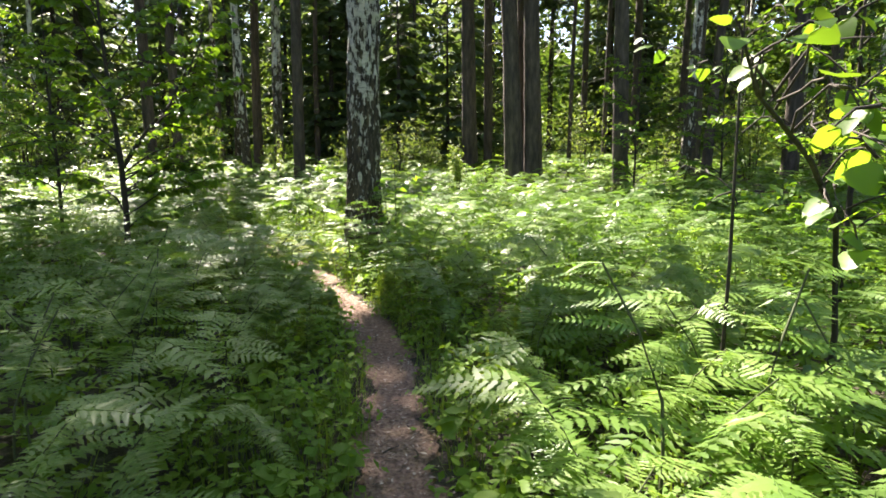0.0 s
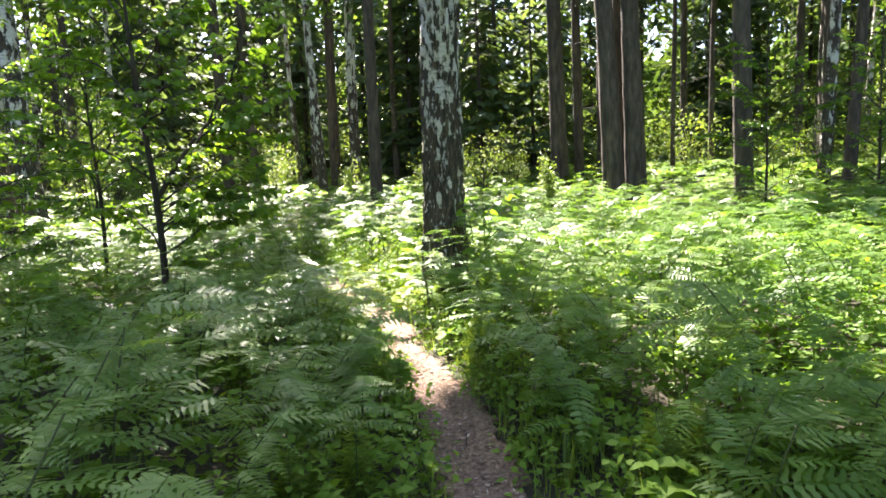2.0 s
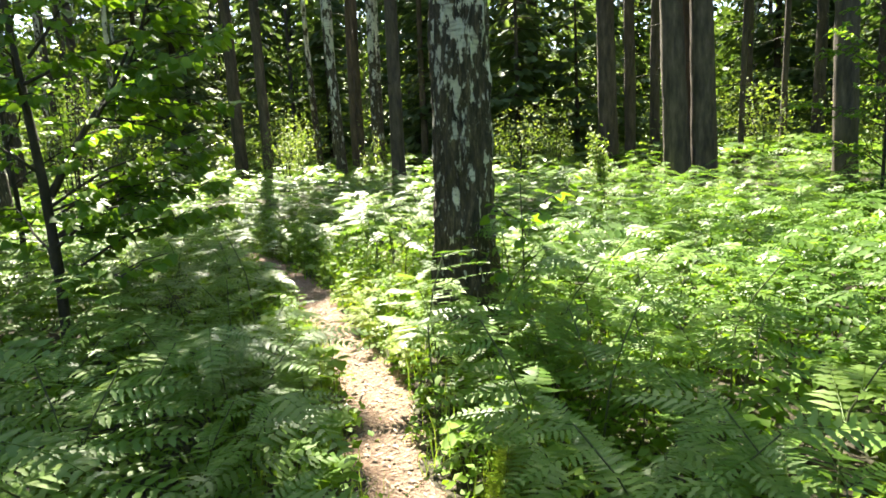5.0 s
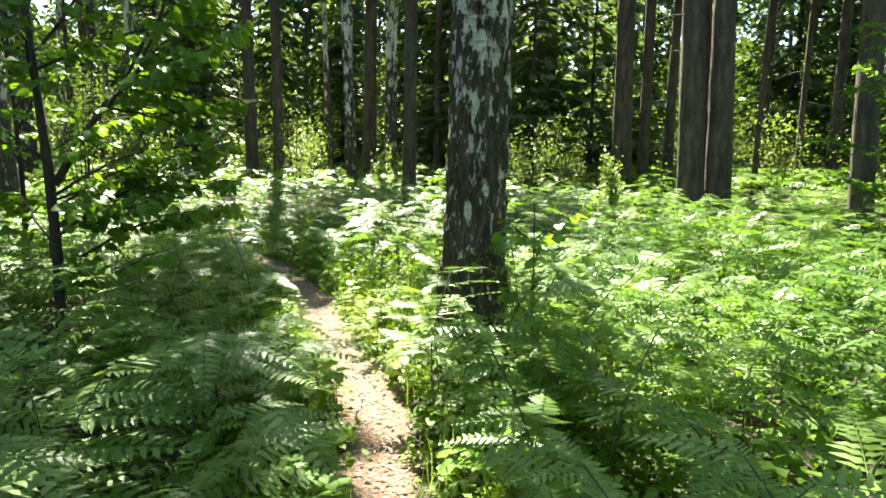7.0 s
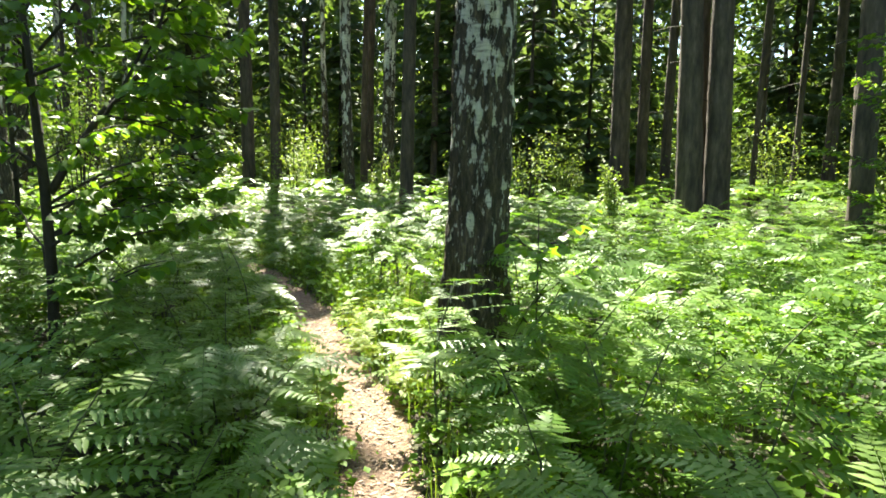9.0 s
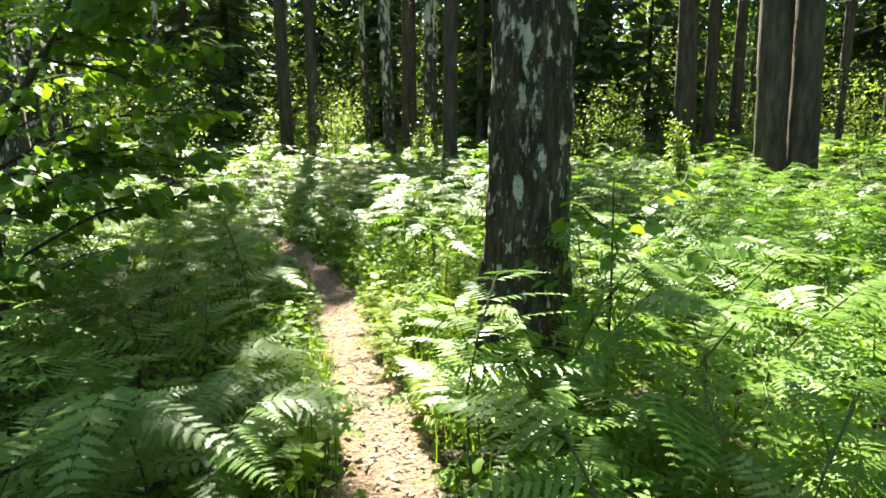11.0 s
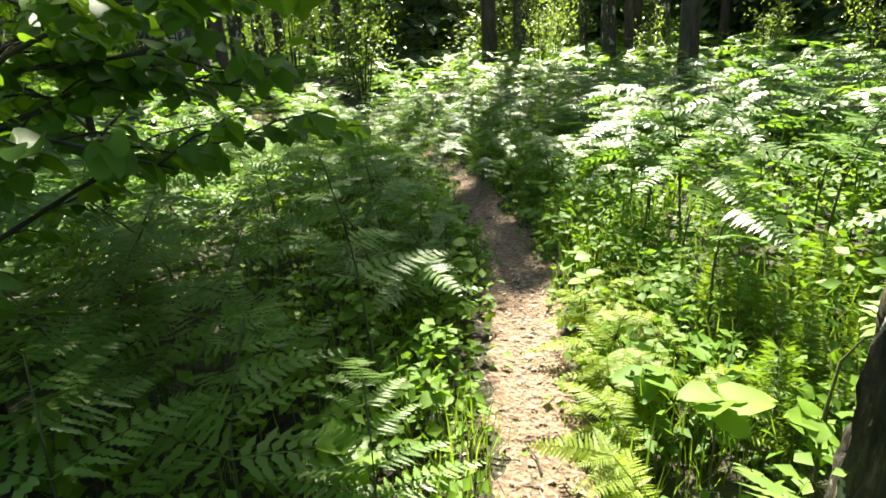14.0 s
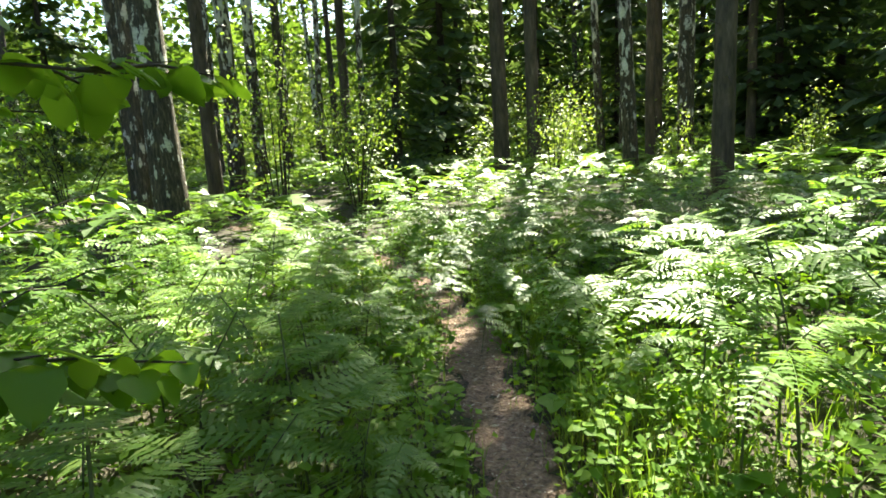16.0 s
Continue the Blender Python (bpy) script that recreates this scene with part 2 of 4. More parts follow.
def mesh_from(name, verts, faces, mat, smooth=True):
    """A mesh out of arrays; faces all have the same number of corners."""
    me = bpy.data.meshes.new(name)
    verts, faces = np.asarray(verts, np.float32), np.asarray(faces, np.int32)
    k = faces.shape[1]
    me.vertices.add(len(verts))
    me.vertices.foreach_set("co", verts.ravel())
    me.loops.add(faces.size)
    me.loops.foreach_set("vertex_index", faces.ravel())
    me.polygons.add(len(faces))
    me.polygons.foreach_set("loop_start", np.arange(len(faces), dtype=np.int32) * k)
    if smooth:
        me.polygons.foreach_set("use_smooth", np.ones(len(faces), bool))
    me.update(calc_edges=True)
    me.materials.append(mat)
    return me


def part(name, me, parent=None, label="", m=None):
    ob = new(name, me)
    if parent:
        ob.parent = parent
    if m is not None:
        ob.matrix_basis = m
    return tagged(ob, label) if label else ob


def turn_z(a):
    c, s, o, z = np.cos(a), np.sin(a), np.ones_like(a), np.zeros_like(a)
    return np.stack([np.stack([c, -s, z], -1), np.stack([s, c, z], -1), np.stack([z, z, o], -1)], -2)


def turn_x(a):
    c, s, o, z = np.cos(a), np.sin(a), np.ones_like(a), np.zeros_like(a)
    return np.stack([np.stack([o, z, z], -1), np.stack([z, c, -s], -1), np.stack([z, s, c], -1)], -2)


def turn_y(a):
    c, s, o, z = np.cos(a), np.sin(a), np.ones_like(a), np.zeros_like(a)
    return np.stack([np.stack([c, z, s], -1), np.stack([z, o, z], -1), np.stack([-s, z, c], -1)], -2)


def scatter(template, places, turns, sizes):
    """Real copies of one small shape, joined: arrays of points and faces."""
    v, f = template
    v, f = np.asarray(v, float), np.asarray(f)
    sizes = np.asarray(sizes, float)
    if sizes.ndim == 1:
        sizes = sizes[:, None]
    pts = np.einsum("nij,nvj->nvi", turns, v[None] * sizes[:, None, :]) + np.asarray(places)[:, None, :]
    faces = f[None] + (np.arange(len(pts)) * len(v))[:, None, None]
    return pts.reshape(-1, 3), faces.reshape(-1, f.shape[1])


def joined(pieces):
    vs, fs, k = [], [], 0
    for v, f in pieces:
        vs.append(np.asarray(v, float))
        fs.append(np.asarray(f) + k)
        k += len(v)
    return np.concatenate(vs), np.concatenate(fs)


def tube(points, radii, sides=6):
    """A tapering round stem along a line, as triangles."""
    pts = np.asarray(points, float)
    n = len(pts)
    d = np.gradient(pts, axis=0)
    d /= np.linalg.norm(d, axis=1)[:, None] + 1e-9
    ref = np.where(np.abs(d[:, 2:3]) > 0.9, np.array([[1.0, 0, 0]]), np.array([[0, 0, 1.0]]))
    a = np.cross(d, ref)
    a /= np.linalg.norm(a, axis=1)[:, None] + 1e-9
    b = np.cross(d, a)
    ang = np.arange(sides) * 2 * np.pi / sides
    ring = np.cos(ang)[None, :, None] * a[:, None] + np.sin(ang)[None, :, None] * b[:, None]
    v = (pts[:, None] + ring * np.asarray(radii, float)[:, None, None]).reshape(-1, 3)
    f = []
    for i in range(n - 1):
        for j in range(sides):
            p, q = i * sides + j, i * sides + (j + 1) % sides
            f += [(p, q, q + sides), (p, q + sides, p + sides)]
    return v, np.array(f)


LEAF = (np.array([(0, 0, 0), (0.22, 0.27, 0.05), (0.55, 0.38, 0.06), (0.85, 0.2, 0.03), (1.05, 0, -0.06), (0.85, -0.2, 0.03), (0.55, -0.38, 0.06), (0.22, -0.27, 0.05), (0.5, 0, 0.0)]),
        np.array([(0, 8, 1), (1, 8, 2), (2, 8, 3), (3, 8, 4), (4, 8, 5), (5, 8, 6), (6, 8, 7), (7, 8, 0)]))


def fine_leaf(k=6):
    """A rounded leaf with a pointed tip and toothed rim, folded a little along its midrib."""
    s = np.linspace(0, 1, k)
    w = 0.46 * np.sin(np.pi * s ** 0.72) ** 0.8 * (1 - 0.12 * s)
    mid = np.stack([s * 1.02 - 0.0, 0 * s, -0.1 * s ** 2], -1)
    tooth = 0.025 * (-1.0) ** np.arange(k)
    left = np.stack([s - 0.06 * np.sin(np.pi * s) + tooth, w, 0.08 * np.sin(np.pi * s) - 0.1 * s ** 2], -1)
    right = left * (1, -1, 1)
    v = np.concatenate([mid, left, right])
    f = []
    for i in range(k - 1):
        f += [(i, i + 1, k + i + 1), (i, k + i + 1, k + i), (i, 2 * k + i, 2 * k + i + 1), (i, 2 * k + i + 1, i + 1)]
    return v, np.array(f)


FINE_LEAF = fine_leaf()
PLAIN_LEAF = (np.array([(0, 0, 0), (0.45, 0.36, 0.06), (1.05, 0, -0.06), (0.45, -0.36, 0.06)]), np.array([(0, 2, 1), (0, 3, 2)]))
CHIP = (np.array([(0, 0, 0), (0.5, 0.3, 0.06), (1, 0, -0.02), (0.5, -0.3, 0.04)]), np.array([(0, 2, 1), (0, 3, 2)]))
SPRAY = (np.array([(0, 0, 0), (0.35, 0.16, 0.03), (1.0, 0.02, -0.08), (0.4, -0.15, 0.02), (0.75, 0.3, 0.0), (0.75, -0.28, -0.03)]),
         np.array([(0, 2, 1), (0, 3, 2), (1, 2, 4), (3, 5, 2)]))

# ---- ground and trail ----
axis = np.concatenate([[-1500, -600, -250, -120, -70, -45, -32], np.linspace(-24, 24, 121), [32, 45, 70, 120, 250, 600, 1500]])
gx, gy = np.meshgrid(axis, axis + 8.0, indexing="ij")
gz = ground_z(gx, gy) - 0.012
n = len(axis)
idx = np.arange(n * n).reshape(n, n)
gf = np.stack([idx[:-1, :-1], idx[1:, :-1], idx[1:, 1:], idx[:-1, 1:]], -1).reshape(-1, 4)
tagged(part("ground", mesh_from("ground", np.stack([gx, gy, gz], -1).reshape(-1, 3), gf, SOIL)), "dark forest soil with moss and old needles", "ground", kind="structure")


def smooth_line(points, step):
    p = np.asarray(points, float)
    s = np.concatenate([[0], np.cumsum(np.linalg.norm(np.diff(p, axis=0), axis=1))])
    k = np.arange(0, s[-1], step)
    q = np.stack([np.interp(k, s, p[:, 0]), np.interp(k, s, p[:, 1])], -1)
    w = max(1, int(0.25 / step))
    pad = np.concatenate([np.repeat(q[:1], w, 0), q, np.repeat(q[-1:], w, 0)])
    ker = np.ones(2 * w + 1) / (2 * w + 1)
    return np.stack([np.convolve(pad[:, i], ker, "valid") for i in (0, 1)], -1)


centre = smooth_line(TRAIL_LINE, 0.05)
d = np.gradient(centre, axis=0)
d /= np.linalg.norm(d, axis=1)[:, None]
side = np.stack([-d[:, 1], d[:, 0]], -1)
along = np.arange(len(centre)) * 0.05
half = 0.225 + 0.035 * np.sin(along * 2.3) + 0.03 * np.sin(along * 5.1 + 1) + 0.03 * np.sin(along * 11.0) + rng.normal(0, 0.03, len(along))
across = np.linspace(-1, 1, 11)
wob = 0.012 * np.sin(along * 1.7)
tp = centre[:, None] + side[:, None] * (across[None, :, None] * half[:, None, None] + wob[:, None, None])
tz = ground_z(tp[..., 0], tp[..., 1]) + 0.012 - 0.03 * (1 - across ** 2)[None] * 0.6 - 0.07 * (np.abs(across) > 0.95)[None] + rng.normal(0, 0.003, tp.shape[:2])
ti = np.arange(tz.size).reshape(tz.shape)
tf = np.stack([ti[:-1, :-1], ti[:-1, 1:], ti[1:, 1:], ti[1:, :-1]], -1).reshape(-1, 4)
tagged(part("path", mesh_from("path", np.concatenate([tp, tz[..., None]], -1).reshape(-1, 3), tf, TRAIL)), "narrow trodden footpath of bare brown earth", "path", kind="structure")

# ---- trees ----


def trunk_mesh(name, height, radius, mat, seed, sides=14, rings=26, rough=0.05, lean=(0, 0), bend=0.1, flare=0.5, top=0.3, furrow=0.0):
    r = np.random.default_rng(seed)
    k = np.linspace(0, 1, rings) ** 1.6
    z = k * height
    ang = np.arange(sides) * 2 * np.pi / sides
    rad = radius * (1 - (1 - top) * k) * (1 + flare * np.exp(-z / (0.28 if radius < 0.21 else 0.5)))
    ph = r.uniform(0, 6.28, 8)
    wob = sum(np.sin(ang[None] * (i + 2) + ph[i] + z[:, None] * (0.6 + 0.5 * i)) / (1 + 0.5 * i) for i in range(4)) * 0.35
    rr = rad[:, None] * (1 + rough * (wob + r.normal(0, 0.25, (rings, sides))))
    if furrow:
        for i in range(rings):
            for j in range(sides):
                p = Vector((math.cos(ang[j]) * 2.6, math.sin(ang[j]) * 2.6, z[i] * 1.1 + seed))
                rr[i, j] += furrow * (abs(noise.noise(p * 1.6)) + 0.5 * noise.noise(p * 4.0) - 0.25)
    cx = lean[0] * z + bend * np.sin(z * 0.35 + ph[6]) * z / height
    cy = lean[1] * z + bend * np.cos(z * 0.3 + ph[7]) * z / height
    v = np.stack([cx[:, None] + rr * np.cos(ang), cy[:, None] + rr * np.sin(ang), np.repeat((z - 0.12)[:, None], sides, 1)], -1).reshape(-1, 3)
    i = np.arange(rings * sides).reshape(rings, sides)
    j = np.roll(i, -1, 1)
    f = np.stack([i[:-1], j[:-1], j[1:], i[1:]], -1).reshape(-1, 4)
    return mesh_from(name, v, f, mat), (lambda h: np.array([np.interp(h, z, cx), np.interp(h, z, cy), h]))


def crown_cloud(axis_at, low, high, reach, clumps, per, size, seed, template=CHIP, tall=0.45, foot=(0, 0, 0)):
    """Branch ends full of leaves: uneven clumps at the ends of limbs, with gaps between them."""
    r = np.random.default_rng(seed)
    h = low + (high - low) * r.random(clumps) ** 0.9
    a = r.uniform(0, 6.28, clumps)
    w = reach * np.sqrt(np.clip(1 - ((h - low) / (high - low) * 1.05 - 0.35) ** 2 * 1.4, 0.05, 1))
    d = w * r.uniform(0.25, 1, clumps)
    c = np.array([axis_at(x) for x in h]) + np.stack([np.cos(a) * d, np.sin(a) * d, -0.08 * d], -1)
    ends = c
    c = np.repeat(c, per, 0)
    spread = r.normal(0, 1, c.shape) * reach * 0.2 * np.array([1, 1, tall])
    # leaves left out where they would shade a chosen sun patch
    stay = ~in_sun_cut(c + spread + np.array(foot)) | (r.random(len(c)) < 0.02)
    c, spread = c[stay], spread[stay]
    n = len(c)
    turns = turn_z(r.uniform(0, 6.28, n)) @ turn_y(r.normal(0.3, 0.6, n)) @ turn_x(r.normal(0, 0.6, n))
    return scatter(template, c + spread, turns, size * r.uniform(0.6, 1.4, n)), ends, h


def limbs(axis_at, ends, h, thick, drop=0.6, foot=(0, 0, 0)):
    out = []
    # limbs over the sun patches are skipped too
    bare = in_sun_cut(ends + np.array(foot), 0.3)
    for e, y, gone in zip(ends[::5], h[::5], bare[::5]):
        if gone and len(out):
            continue
        s = axis_at(max(y - drop, 0.5))
        mid = (s + e) / 2 + np.array([0, 0, 0.15])
        out.append(tube([s, mid, e], [thick, thick * 0.6, thick * 0.2], 3))
    return joined(out)


def pine(label, x, y, radius, height=17.0, lean=(0, 0), seed=1, low=8.5, reach=2.2, sides=12, rings=28, stubs=8, clumps=34, group="pine trees of the wood"):
    tree = tagged(new("pine_tree"), label, "tree", group)
    tree.location = (x, y, float(ground_z(x, y)))
    me, at = trunk_mesh("pine_trunk", height, radius, PINE_BARK, seed, sides, rings, 0.09, lean, 0.12, 0.35, 0.35)
    part("trunk", me, tree)
    cloud, ends, h = crown_cloud(at, low, height + 0.8, reach, clumps, 22, 0.44, seed + 5, SPRAY, foot=tree.location)
    part("crown", mesh_from("pine_crown", *cloud, NEEDLE), tree)
    tagged(part("limb", mesh_from("pine_limbs", *limbs(at, ends, h, 0.035, foot=tree.location), PINE_BARK), tree), kind="stuff")
    r = np.random.default_rng(seed + 9)
    for i in range(stubs):
        z = r.uniform(1.8, low)
        a = r.uniform(0, 6.28)
        s = at(z)
        e = s + np.array([math.cos(a), math.sin(a), r.uniform(-0.3, 0.1)]) * r.uniform(0.3, 1.1)
        part("dead_branch", mesh_from("dead_branch", *tube([s, (s + e) / 2 + (0, 0, 0.04), e], [0.016, 0.011, 0.004], 4), DARK_BARK), tree)
    return tree


def birch(label, x, y, radius, height=15.0, lean=(0, 0), seed=1, low=6.0, reach=2.0, mat=None, clumps=40, sides=12, rings=30, rough=0.06, flare=0.45, per=26, furrow=0.0):
    tree = tagged(new("birch_tree"), label, "tree", "birch trees of the wood")
    tree.location = (x, y, float(ground_z(x, y)))
    me, at = trunk_mesh("birch_trunk", height, radius, mat or BIRCH, seed, sides, rings, rough, lean, 0.15, flare, 0.3, furrow)
    part("trunk", me, tree)
    cloud, ends, h = crown_cloud(at, low, height + 0.6, reach, clumps, per, 0.27, seed + 5, foot=tree.location)
    part("crown", mesh_from("birch_crown", *cloud, CROWN), tree)
    tagged(part("limb", mesh_from("birch_limbs", *limbs(at, ends, h, 0.03, 0.9, tree.location), DARK_BARK), tree), kind="stuff")
    return tree


def spruce(label, x, y, height=12.0, reach=2.0, seed=1, low=0.6):
    tree = tagged(new("spruce_tree"), label, "tree", "spruce trees of the wood")
    tree.location = (x, y, float(ground_z(x, y)))
    me, at = trunk_mesh("spruce_trunk", height, 0.012 * height, DARK_BARK, seed, 9, 20, 0.05, (0, 0), 0.05, 0.3, 0.08)
    part("trunk", me, tree)
    r = np.random.default_rng(seed + 3)
    places, turns, sizes, arms = [], [], [], []
    z = low
    while z < height - 0.2:
        k = (z - low) / (height - low)
        for _ in range(int(r.integers(5, 8))):
            a, ln = r.uniform(0, 6.28), reach * (1 - k) ** 0.8 * r.uniform(0.55, 1.1) + 0.15
            out = np.array([math.cos(a), math.sin(a), 0])
            s = at(z)
            tip = s + out * ln + (0, 0, -0.22 * ln + 0.1)
            arms.append(tube([s, (s + tip) / 2 + (0, 0, -0.03), tip], [0.018, 0.011, 0.004], 3))
            m = max(5, int(ln * 9))
            for q in r.uniform(0.15, 1, m):
                places.append(s + (tip - s) * q + r.normal(0, 0.03, 3))
                turns.append((a + r.choice((-1, 1)) * r.uniform(0.2, 1.1), r.uniform(0.15, 0.75)))
                sizes.append((0.33 + 0.25 * (1 - q)) * r.uniform(0.7, 1.3))
        z += r.uniform(0.3, 0.5)
    turns = np.array(turns)
    places, sizes = np.array(places), np.array(sizes)
    # needles cut away likewise where they block a sun patch
    stay = ~in_sun_cut(places + np.array(tree.location)) | (r.random(len(places)) < 0.05) | (places[:, 2] < 1.6)
    places, sizes, turns = places[stay], sizes[stay], turns[stay]
    cloud = scatter(SPRAY, places, turn_z(turns[:, 0]) @ turn_y(turns[:, 1]), sizes)
    tagged(part("foliage", mesh_from("spruce_needles", *cloud, SPRUCE), tree), kind="stuff")
    tagged(part("limb", mesh_from("spruce_limbs", *joined(arms), DARK_BARK), tree), kind="stuff")
    return tree


# the old birch beside the trail: thick furrowed stem, torn white bark
# its unseen crown is made extra wide to shade the start of the trail
old = birch("old birch with torn white bark and dark furrows among ferns", -1.1, 8.64, 0.225, 17, (0.008, 0.004), 31, 5.2, 4.2, BIRCH_OLD, 100, 80, 190, 0.05, 0.42, furrow=0.055)
PINE_GREY = "tall pine with plain grey-brown scaly trunk"
for spec in [("tall pine of a close pair, grey-brown scaly trunk", 2.0, 17.5, 0.255, (-0.05, 0), 2), ("tall pine of a close pair, grey-brown scaly trunk", 2.52, 17.6, 0.25, (-0.025, 0), 3), ("thin pine stem squeezed between two thick ones", 2.3, 17.95, 0.11, (-0.035, 0), 12),
             ("reddish pine standing before dark spruces", 0.98, 22.0, 0.27, (-0.03, 0), 4), ("thin reddish pine beside a thicker one", 1.65, 23.5, 0.17, (0, 0), 5), (PINE_GREY, 2.7, 26, 0.18, (0, 0), 6),
             (PINE_GREY, -4.4, 19.5, 0.185, (0, 0), 7), ("tall grey pine beside leafy young growth", 4.5, 16.0, 0.2, (-0.04, 0), 11), (PINE_GREY, -9.3, 22.4, 0.17, (0, 0), 8), (PINE_GREY, -10.3, 22.6, 0.2, (-0.02, 0), 9),
             ("slim pine leaning a little, bare below", -12.85, 15.9, 0.15, (-0.03, 0), 10), ("slim pine leaning a little, bare below", -5.3, 27.0, 0.13, (0.01, 0), 13), ("slim pine leaning a little, bare below", -7.05, 24.2, 0.12, (0, 0), 14),
             ("slim pine leaning a little, bare below", 4.4, 22.3, 0.08, (0.01, 0), 15), ("slim pine leaning a little, bare below", 6.3, 25.0, 0.1, (0, 0), 16), (PINE_GREY, 7.5, 19.2, 0.12, (0, 0), 17), (PINE_GREY, 7.0, 17.0, 0.14, (0.05, 0), 18), (PINE_GREY, -7.8, 27.2, 0.16, (0, 0), 19)]:
    lab, x, y, rad, ln, s = spec
    # pines 8 and 9: unseen crowns raised and thickened to shade the left bank
    tall = s in (8, 9)
    # 13 and 14 kept short, so their tops shade no sun patch
    pine(lab, x, y, rad, 26 if tall else 13 if s in (13, 14) else 17 + s % 3, ln, s, 12.0 if tall else 8.5, 3.8 if tall else 2.4, 18, 60, clumps=130 if tall else 40)
WHITE = "birch with black-and-white bark at the wood's edge"
for x, y, rad, ln, s in [(-6.75, 22.0, 0.17, (-0.03, 0), 41), (-6.1, 24.0, 0.15, (0, 0), 42), (6.1, 16.2, 0.14, (0.03, 0), 44),
                         (-9.75, 13.1, 0.22, (-0.05, 0), 45), (-10.5, 13.2, 0.15, (-0.02, 0), 46), (-14.2, 17.4, 0.2, (-0.01, 0), 47), (-14.8, 18.6, 0.17, (0, 0), 48),
                         (-12.7, 20.0, 0.09, (0.02, 0), 49), (-12.2, 14.0, 0.15, (-0.04, 0), 52), (-5.8, 22.6, 0.16, (-0.01, 0), 53), (-8.6, 25.0, 0.13, (-0.03, 0), 54), (-8.2, 25.5, 0.14, (0.01, 0), 50), (7.6, 19.5, 0.13, (0.0, 0), 51)]:
    # 45 and 46: unseen crowns widened to shade the left at the start
    wide = s in (45, 46)
    # stems after 51 kept short, to keep the right bank sunlit
    birch(WHITE, x, y, rad, 11 + s % 3 if s > 51 else 13 + s % 4, ln, s, 6.0, 3.8 if wide else 2.0, clumps=80 if wide else 40)
for x, y, h, w, s in [(-4.8, 28, 11, 1.9, 72), (-10, 30, 12, 2.1, 74), (-8, 33, 13, 2.2, 75), (-12.5, 29, 10, 1.9, 76), (-6, 30.5, 11, 2.0, 77), (-16.5, 30, 12, 2.2, 78), (-4.2, 28.5, 13, 2.2, 73), (-1.2, 27, 12, 2.3, 61), (1.2, 30, 14, 2.4, 62), (-3.6, 31, 13, 2.2, 63), (-12.6, 21.2, 11, 1.3, 64), (-1.7, 24.5, 9, 1.5, 66),
                      (-14.5, 26, 14, 2.4, 68), (8.5, 33, 15, 2.5, 69), (0.2, 26.0, 8, 1.4, 71)]:
    spruce("dark spruce with drooping branches behind the ferns", x, y, h, w, s)

# the rest of the wood, further off and behind: copies of a few grown trees
r = np.random.default_rng(77)
kinds = [pine(PINE_GREY, 9.5, 24, 0.17, 18, (0, 0), 81), pine(PINE_GREY, 12, 20, 0.2, 17, (0.01, 0), 82), pine(PINE_GREY, -17, 24, 0.18, 18, (-0.01, 0), 83),
         birch(WHITE, 11, 28, 0.13, 14, (0.02, 0), 84), birch(WHITE, -18.5, 20, 0.15, 15, (-0.02, 0), 85)]
dark = [spruce("dark spruce with drooping branches deep in the wood", 14, 36, 13, 2.2, 86), spruce("dark spruce with drooping branches deep in the wood", -20, 33, 15, 2.5, 87)]
taken = [(o.location.x, o.location.y) for o in scene.objects if o.get("category") == "tree"]
made = 0
while made < 150:
    x, y = r.uniform(-36, 31), r.uniform(-11, 54)
    near = 26 if -13 < x < 8 else 17
    if -6 < y < near and abs(x + 2) < 13 or (y <= -6 and abs(x) < 3) or (-6 < y < 17 and abs(x) < 15):
        continue
    if min(math.hypot(x - a, y - b) for a, b in taken) < 1.7:
        continue
    # no tree where its crown would shade a sun patch
    if y > 8 and in_sun_cut(np.array([[x, y, h] for h in (9.0, 12.0, 15.0, 18.0)]), 1.4).any():
        continue
    taken.append((x, y))
    base = dark[int(r.integers(2))] if r.random() < 0.15 else kinds[int(r.integers(5))]
    s = r.uniform(0.8, 1.15)
    c = copy_thing(base, Matrix.Translation((x, y, float(ground_z(x, y)))) @ Matrix.Rotation(r.uniform(0, 6.28), 4, "Z"))
    c.scale = (s, s, r.uniform(0.9, 1.1))
    made += 1


# birches added out of view, to cut sky light on the trail's start
for x, y, s in [(-2.8, -2.4, 91), (2.3, -3.2, 92), (-6.6, 2.0, 93), (-4.6, -0.8, 94), (5.4, 0.4, 95), (-0.6, -5.2, 96)]:
    birch("added, unseen birch with black-and-white bark and a wide shading crown", x, y, 0.14, 14, (0, 0), s, 5.0, 3.2, clumps=60)


def leaf_cloud(centres, spreads, counts, size, seed, template=LEAF, droop=0.5):
    r = np.random.default_rng(seed)
    c = np.repeat(np.asarray(centres, float), counts, 0)
    s = np.repeat(np.asarray(spreads, float), counts, 0)
    p = c + r.normal(0, 1, c.shape) * s
    n = len(p)
    turns = turn_z(r.uniform(0, 6.28, n)) @ turn_y(r.normal(droop, 0.4, n)) @ turn_x(r.normal(0, 0.4, n))
    return scatter(template, p, turns, size * r.uniform(0.6, 1.35, n))


# undergrowth far in the wood: young leafy growth that nobody could count
r = np.random.default_rng(5)
n = 1100
cx = r.uniform(-36, 34, n)
cy = r.uniform(23, 52, n)
keep = (cy > 26) | (np.abs(cx + 3) > 6)
cx, cy = cx[keep], cy[keep]
cz = ground_z(cx, cy) + np.abs(r.normal(0, 1, len(cx))) * np.clip((cy - 20) * 0.22, 1.2, 5.5) + 0.5
